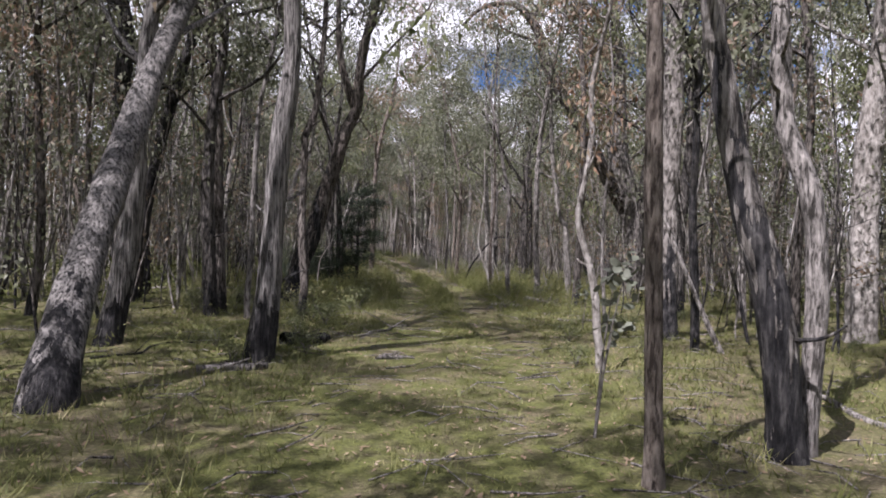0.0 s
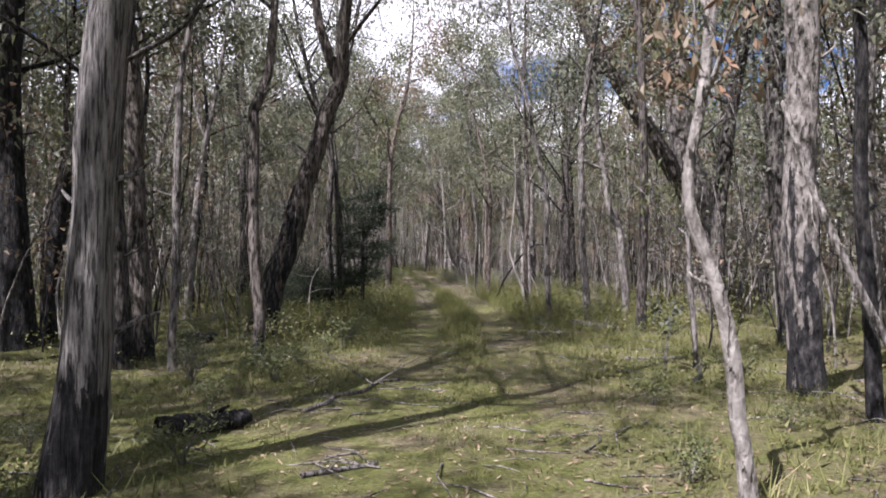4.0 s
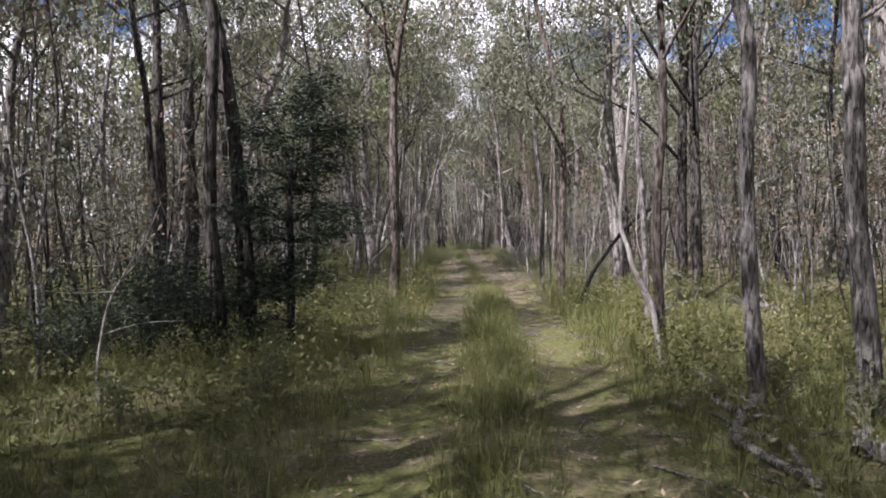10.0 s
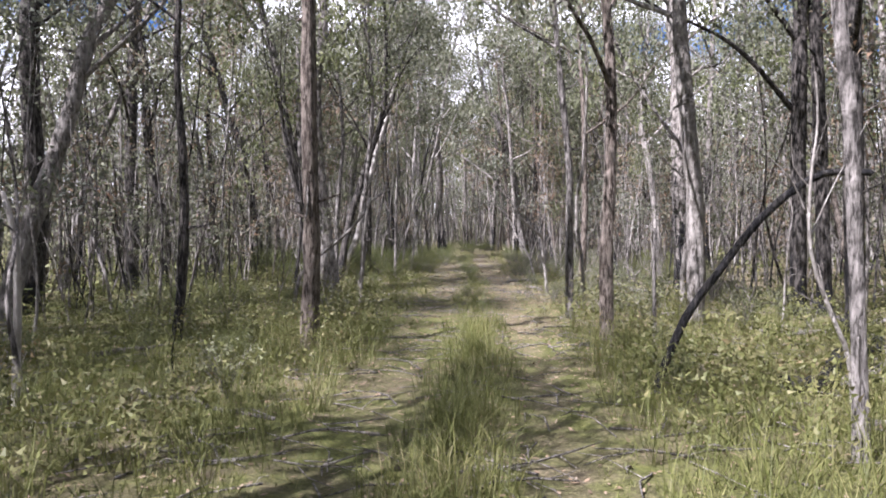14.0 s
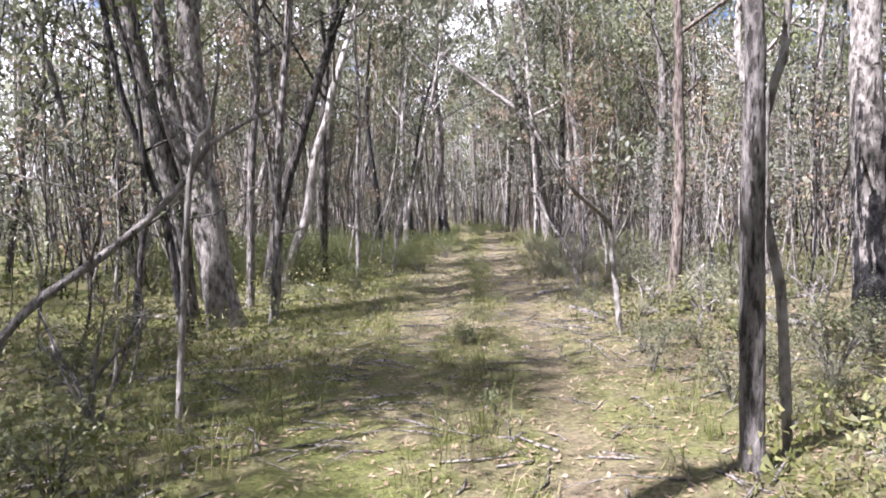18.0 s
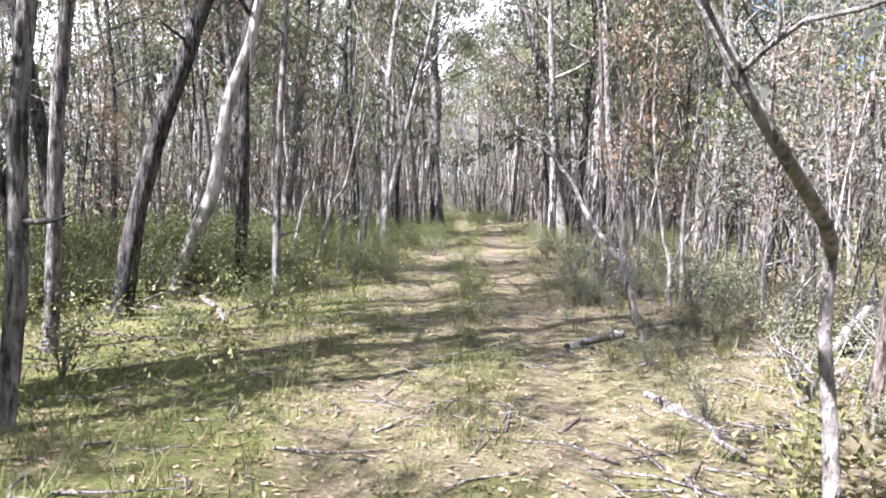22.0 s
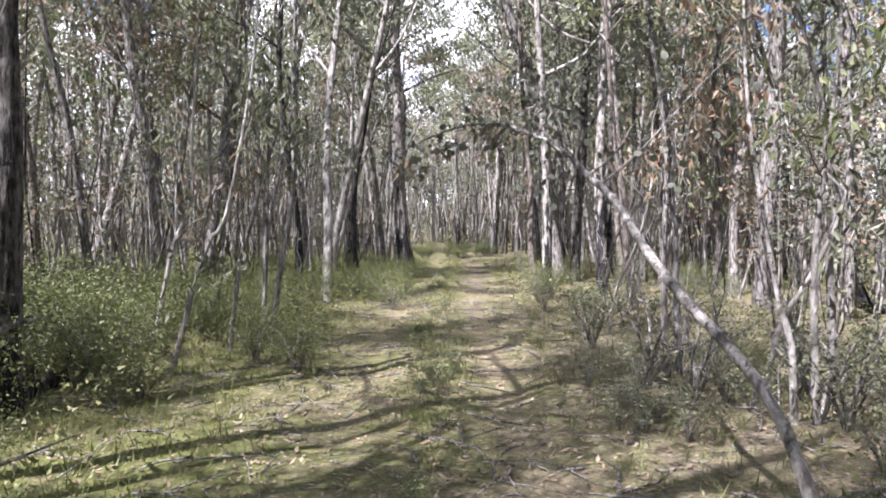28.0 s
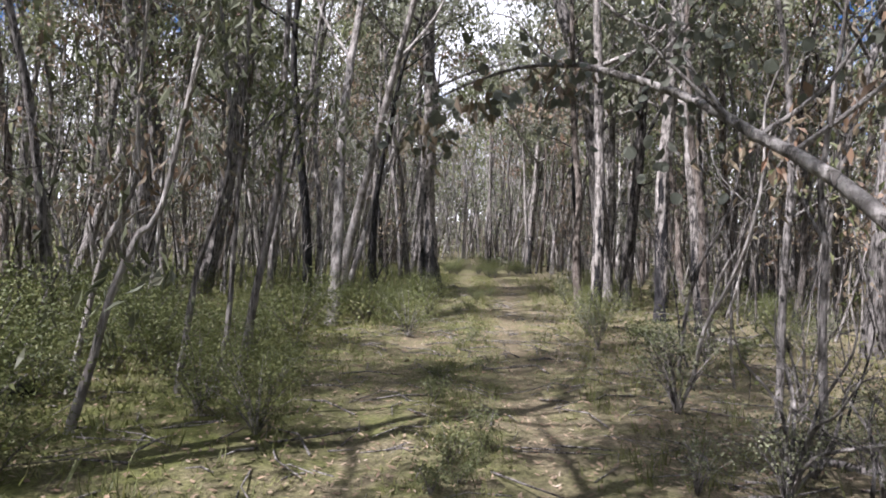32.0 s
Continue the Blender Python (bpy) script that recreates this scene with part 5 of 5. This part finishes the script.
scrub = [(0.5, 46.9, 0.9), (1.0, 47.6, 1.0), (0.2, 45.4, 0.7), (1.2, 45.9, 1.0), (-1.6, 50.6, 1.0), (-1.5, 52.4, 1.1), (-0.9, 53.6, 0.9), (0.4, 43.3, 0.8), (1.1, 42.9, 0.9), (1.6, 44.1, 0.9), (0.6, 41.6, 0.55), (1.2, 40.6, 0.6), (0.5, 39.2, 0.5)]
scrub += [(float(track(y)) + rng.uniform(1.9, 7), y, rng.uniform(0.5, 1.1)) for y in rng.uniform(32, 64, 46)]
scrub += [(float(track(y)) - rng.uniform(2.2, 7), y, rng.uniform(0.4, 0.9)) for y in rng.uniform(8, 46, 30)]
scrub += [(float(track(y)) + 1.55 + abs(rng.normal()) * 1.7, y, rng.uniform(0.4, 0.75)) for y in rng.uniform(36, 50, 46)]
scatter(SCRUB, scrub)
low = [(-2.2, 13.2, 0.9), (-2.6, 13.9, 0.8), (-2.0, 16.5, 0.9), (2.3, 12.2, 0.8), (1.9, 9.5, 0.8), (-2.4, 11.6, 0.6)]
low += [(float(track(y)) + s * rng.uniform(1.9, 7), y, rng.uniform(0.4, 1.0)) for y in rng.uniform(5, 70, 150) for s in (rng.choice((-1, 1)),)]
low += [(float(track(y)) + rng.normal() * 0.18, y, rng.uniform(0.3, 0.6)) for y in rng.uniform(36, 66, 26)]
scatter(LOW, low)
scatter(WATTLE, [(-4.6, 23.5, 1.0), (-4.2, 24.3, 0.85), (-5.2, 23.0, 0.7)])
scatter(ROUND, [(1.36, 5.9, 1.1), (2.9, 14.0, 0.8), (2.6, 28.2, 0.6), (2.4, 27.6, 0.5)])
scatter(SPRAY, [(0.9, 46.2, 1.0), (0.9, 47.8, 1.05), (0.6, 50.2, 1.0), (1.6, 46.4, 1.1), (0.9, 50.5, 1.1), (2.2, 48.9, 1.15), (1.8, 41.8, 1.0), (2.4, 37.5, 1.0)])


def bare_shrub(x, y, size, seed):
    """A dead shrub: pale crooked stems that fan out from one foot, forking into bare twigs."""
    rng = np.random.default_rng(seed)
    thing = new("dead_shrub")
    thing.location = (x, y, float(height(x, y)))
    for k in range(7):
        a, out = rng.uniform(0, 2 * np.pi), rng.uniform(0.25, 0.75) * size
        tip = np.array([np.cos(a) * out, np.sin(a) * out, rng.uniform(0.6, 1.1) * size])
        ln, rd = spline([[0, 0, -0.04], tip * [0.3, 0.3, 0.45] + rng.normal(size=3) * 0.05, tip * [0.7, 0.7, 0.8] + rng.normal(size=3) * 0.07, tip], [0.016, 0.012, 0.008, 0.003], 0.1)
        stem = part("stem", join([tube(ln, rd, 6, rng, 0.08)]), BARK["pale" if k % 3 else "grey"], thing)
        for f in (0.45, 0.7, 0.85):
            i = int(len(ln) * f)
            w = rng.normal(size=3) * 0.16 * size + [0, 0, 0.12 * size]
            tl, tr = spline([ln[i], ln[i] + w * 0.6, ln[i] + w * 1.4 + rng.normal(size=3) * 0.05], [rd[i] * 0.6, rd[i] * 0.4, 0.002], 0.1)
            part("twig", join([tube(tl, tr, 4, rng, 0.05)]), BARK["grey"], stem)
    return tagged(thing, "dead leafless shrub of pale forking twigs", "shrub", "dead shrubs beside the track")


for k, (x, y, size) in enumerate(((-1.15, 48.6, 1.15), (-0.75, 48.1, 0.9), (0.1, 47.4, 1.0), (0.9, 45.2, 1.0), (1.7, 47.6, 1.2), (-0.4, 51.0, 1.0), (3.2, 38.5, 1.0), (3.0, 34.5, 0.9), (-4.4, 35.6, 0.9), (0.35, 42.4, 0.55), (1.25, 43.4, 0.65), (2.1, 43.9, 0.7), (0.75, 40.6, 0.45), (2.5, 41.7, 0.7), (2.9, 45.6, 0.8))):
    bare_shrub(x, y, size, 700 + k)


def bare_sapling(seed):
    """A dead or leafless sapling: one crooked stem and a few bare twigs."""
    rng = np.random.default_rng(seed)
    thing = new("bare_sapling")
    p, pts, lean = np.zeros(3), [np.array([0, 0, -0.04])], rng.normal(size=3) * 0.25
    for _ in range(6):
        lean = lean * 0.75 + rng.normal(size=3) * 0.16
        lean[2] = 1
        p = p + lean * rng.uniform(0.25, 0.5)
        pts.append(p.copy())
    ln, rd = spline(pts, np.linspace(0.021, 0.006, 7), 0.12)
    kind = ("pale", "grey", "white", "dark")[seed % 4]
    part("stem", join([tube(ln, rd, 6, rng, 0.08)]), BARK[kind], thing)
    for _ in range(5):
        i = int(len(ln) * rng.uniform(0.3, 0.95))
        w = rng.normal(size=3) * [0.22, 0.22, 0.12] + [0, 0, 0.2]
        tl, tr = spline([ln[i], ln[i] + w, ln[i] + w * 2 + rng.normal(size=3) * 0.12], [rd[i] * 0.6, rd[i] * 0.4, 0.002], 0.1)
        part("twig", join([tube(tl, tr, 4, rng, 0.05)]), BARK[kind], thing)
    return tagged(thing, "crooked leafless %s sapling in the undergrowth" % {"pale": "pale", "grey": "grey", "white": "white", "dark": "dark"}[kind], "sapling", "bare saplings beside the track")


BARE = [bare_sapling(500 + i) for i in range(8)]
scatter(BARE, [(float(track(y)) + s * rng.uniform(3.2, 9), y, rng.uniform(0.55, 1.4)) for y in rng.uniform(13, 72, 100) for s in (rng.choice((-1, 1)),)] + [(float(track(y)) + 2.6 + abs(rng.normal()) * 2.0, y, rng.uniform(0.5, 1.3)) for y in rng.uniform(47, 57, 18)])
# wattle tree behind the shrubs
wattle = new("wattle_tree")
wattle.location = (-3.05, 24.4, 0)
r2 = np.random.default_rng(31)
ln, rd = spline([[0, 0, -0.05], [0.05, 0, 1.2], [0.0, 0.1, 2.1], [0.1, 0.1, 3.2]], [0.06, 0.05, 0.04, 0.012], 0.25)
part("trunk", join([tube(ln, rd, 8, r2)]), BARK["dark"], wattle)
sprays = []
for k in range(36):
    i = int(len(ln) * r2.uniform(0.2, 0.99))
    a, size = k * 2.4 + r2.normal() * 0.3, r2.uniform(0.35, 1.15) * (1.15 - 0.45 * i / len(ln))
    out = np.array([np.cos(a), np.sin(a), 0]) * size
    bl, br = spline([ln[i], ln[i] + out * 0.5 + [0, 0, 0.1], ln[i] + out + [0, 0, r2.uniform(-0.2, 0.4)]], [0.018, 0.012, 0.004], 0.15)
    part("limb", join([tube(bl, br, 4, r2, 0.05)]), BARK["dark"], wattle)
    c = np.array([bl[int(len(bl) * f)] for f in (0.4, 0.6, 0.75, 0.9)] + [bl[-1]])
    v, f = leaves(np.repeat(c, 3, axis=0) + r2.normal(size=(15, 3)) * [0.14, 0.14, 0.03], 26, 0.12, 0.1, 0.02, r2, 0.2, True)
    at = np.repeat(np.repeat(c, 3, axis=0)[:, 2], 78)
    v[:, 2] = at + (v[:, 2] - at) * 0.7
    sprays.append((v, f))
part("crown", join(sprays), LEAF["wattle"], wattle, smooth=False)
tagged(wattle, "small dark wattle tree with feathery leaves", "tree")


def blades(n, rng, where, long, wide, bent=True):
    """Grass: n tufts of a few bent blades each."""
    x, y = where
    k = 6
    bx, by = np.repeat(x, k) + rng.normal(size=n * k) * 0.05, np.repeat(y, k) + rng.normal(size=n * k) * 0.05
    h = np.repeat(long, k) * rng.uniform(0.5, 1.15, n * k)
    a = rng.uniform(0, 2 * np.pi, n * k)
    bend = rng.uniform(0.4, 1.5, n * k) * h
    d = np.stack([np.cos(a), np.sin(a), np.zeros(n * k)], -1)
    s = np.stack([-np.sin(a), np.cos(a), np.zeros(n * k)], -1) * wide * 0.5
    b = np.stack([bx, by, height(bx, by) - 0.01], -1)
    up = np.array([0, 0, 1.0])
    m = b + d * (bend * 0.3)[:, None] + up * (h * 0.65)[:, None]
    t = b + d * bend[:, None] + up * h[:, None]
    if not bent:
        return np.stack([b - s * 1.3, b + s * 1.3, t], 1).reshape(-1, 3), [np.arange(3 * n * k).reshape(n * k, 3)]
    verts = np.stack([b - s, b + s, m + s * 0.7, m - s * 0.7, t], 1).reshape(-1, 3)
    i = np.arange(n * k) * 5
    return verts, [np.stack([i, i + 1, i + 2, i + 3], -1), np.stack([i + 3, i + 2, i + 4], -1)]


rng = np.random.default_rng(21)
n = 40000
y = rng.uniform(2.5, 75, n)
off = rng.normal(size=n) * 5.0
x = track(y) + off
patch = np.sin(x * 1.3 + 2 * np.sin(y * 0.6)) + np.cos(y * 0.9 - x * 0.5) + rng.normal(size=n) * 0.6
keep = (rut(x, y) * np.clip(0.3 + y / 30, 0.3, 1) < 0.35 + 0.45 * rng.random(n)) & (patch > -1.4) & (rng.random(n) > np.clip((y - 29) / 14, 0, 1) * np.clip(0.3 + (x - track(y)) * 0.3, 0.1, 0.75))
x, y, off = x[keep], y[keep], off[keep]
inside = np.abs(off) < 1.5
long = np.where(inside, rng.uniform(0.025, 0.08, len(x)), rng.uniform(0.04, 0.15, len(x)) * rng.choice((1, 1, 1.0, 1.9), len(x)))
tagged(part("grass", join([blades(len(x), rng, (x, y), long, 0.009, False)]), LEAF["grass"], None, smooth=False), "green and straw-coloured grass tufts on the forest floor", "grass", kind="stuff")

n = 5200
y = 5 + 71 * rng.uniform(0, 1, n) ** 0.7
x = track(y) + rng.choice((-1, 1), n) * (2.1 + np.abs(rng.normal(size=n)) * 6.5)
lush = np.sin(x * 0.9 + 1.5 * np.sin(y * 0.5)) + np.cos(y * 0.7 - x * 0.4) + rng.normal(size=n) * 0.7 + np.clip((y - 20) / 25, -0.8, 0.2)
thin = rng.random(n) > np.clip((y - 29) / 14, 0, 1) * np.clip(0.2 + (x - track(y)) * 0.3, 0.0, 0.8)
x, y = x[(lush > -0.4) & thin], y[(lush > -0.4) & thin]
c = np.stack([x, y, height(x, y) + rng.uniform(0.02, 0.14, len(x)) + 0.1 * rng.random(len(x)) * (y > 18)], -1)
tagged(part("herbage", join([leaves(c, 14, 0.16, 0.075, 0.016, rng, -0.7, True)]), LEAF["grass"], None, smooth=False), "low yellow-green herbs on the forest floor", "undergrowth", kind="stuff")

n = 3400
y = np.where(rng.random(n) < 0.5, rng.uniform(8, 74, n), rng.uniform(12, 42, n))
x = track(y) + rng.choice((-1, 1), n) * (1.6 + np.abs(rng.normal(size=n)) * 3.2)
lush = np.sin(x * 1.7 + 1.5 * np.sin(y * 0.8)) + np.cos(y * 1.1 - x * 0.6) + rng.normal(size=n) * 0.5 + np.clip((y - 22) / 5, -2.2, 0) - 1.3 * ((y > 36) & (y < 50) & (x > track(y)))
x, y = x[lush > 0.1], y[lush > 0.1]
c = np.stack([x, y, height(x, y) + rng.uniform(0.08, 0.2, len(x))], -1)
c = np.vstack([c, c + rng.normal(size=c.shape) * [0.16, 0.16, 0.05] + [0, 0, 0.2], c + rng.normal(size=c.shape) * [0.2, 0.2, 0.06] + [0, 0, 0.32]])
tagged(part("fringe_growth", join([leaves(c, 13, 0.12, 0.06, 0.02, rng, -0.4, True)]), LEAF["bracken"], None, smooth=False), "knee-high olive and brown scrub crowding the edges of the track", "undergrowth", kind="stuff")

n = 5600
y = np.where(rng.random(n) < 0.5, rng.uniform(4, 74, n), rng.uniform(12, 34, n))
side = rng.choice((-1, 0, 1), n, p=(0.38, 0.24, 0.38))
x = track(y) + side * (1.22 + np.abs(rng.normal(size=n)) * 2.8) + (side == 0) * rng.normal(size=n) * 0.2
wild = np.clip((y - 13) / 9, 0.22, 1) * np.clip((46 - y) / 12, 0.5, 1)
tuft = [blades(n, rng, (x, y), np.where(side == 0, 0.3, 0.42) * wild * rng.uniform(0.5, 1.5, n), 0.006) for _ in range(2)]
tagged(part("tussocks", join(tuft), LEAF["grass"], None, smooth=False), "taller bent grass tussocks along the track", "grass", kind="stuff")

n = 60000
y = np.where(rng.random(n) < 0.65, rng.uniform(2.5, 72, n), rng.uniform(30, 58, n))
x = track(y) + rng.normal(size=n) * 4.2 + np.where(y > 32, 1.2, 0)
z = height(x, y) + 0.008 + 0.015 * rng.random(n)
a, L, W = rng.uniform(0, 2 * np.pi, n), rng.uniform(0.03, 0.085, n), rng.uniform(0.012, 0.03, n)
d = np.stack([np.cos(a), np.sin(a), rng.normal(size=n) * 0.25], -1) * L[:, None] / 2
s = np.stack([-np.sin(a), np.cos(a), rng.normal(size=n) * 0.25], -1) * W[:, None] / 2
c = np.stack([x, y, z], -1)
verts = np.stack([c - d, c + s, c + d, c - s], 1).reshape(-1, 3)
tagged(part("leaf_litter", join([(verts, [np.arange(4 * n).reshape(n, 4)])]), LEAF["litter"], None, smooth=False), "dry brown and grey fallen gum leaves", "leaf litter", kind="stuff")

twigs = []
for _ in range(3800):
    y = rng.uniform(3, 70) if rng.random() < 0.6 else rng.uniform(26, 56)
    x = float(track(y)) + rng.normal() * 4.5
    a, L, r = rng.uniform(0, 2 * np.pi), rng.uniform(0.15, 0.9), rng.uniform(0.004, 0.011)
    z = float(height(x, y)) + r
    p = np.array([[x, y, z], [x + np.cos(a) * L * 0.5, y + np.sin(a) * L * 0.5, z + rng.uniform(0, 0.05)], [x + np.cos(a + 0.2) * L, y + np.sin(a + 0.2) * L, z + 0.01]])
    twigs.append(tube(p, np.array([r, r * 0.8, r * 0.4]), 4, rng, 0.05))
tagged(part("twigs", join(twigs), BARK["grey"], None), "grey dry twigs scattered over the litter", "twigs", kind="stuff")
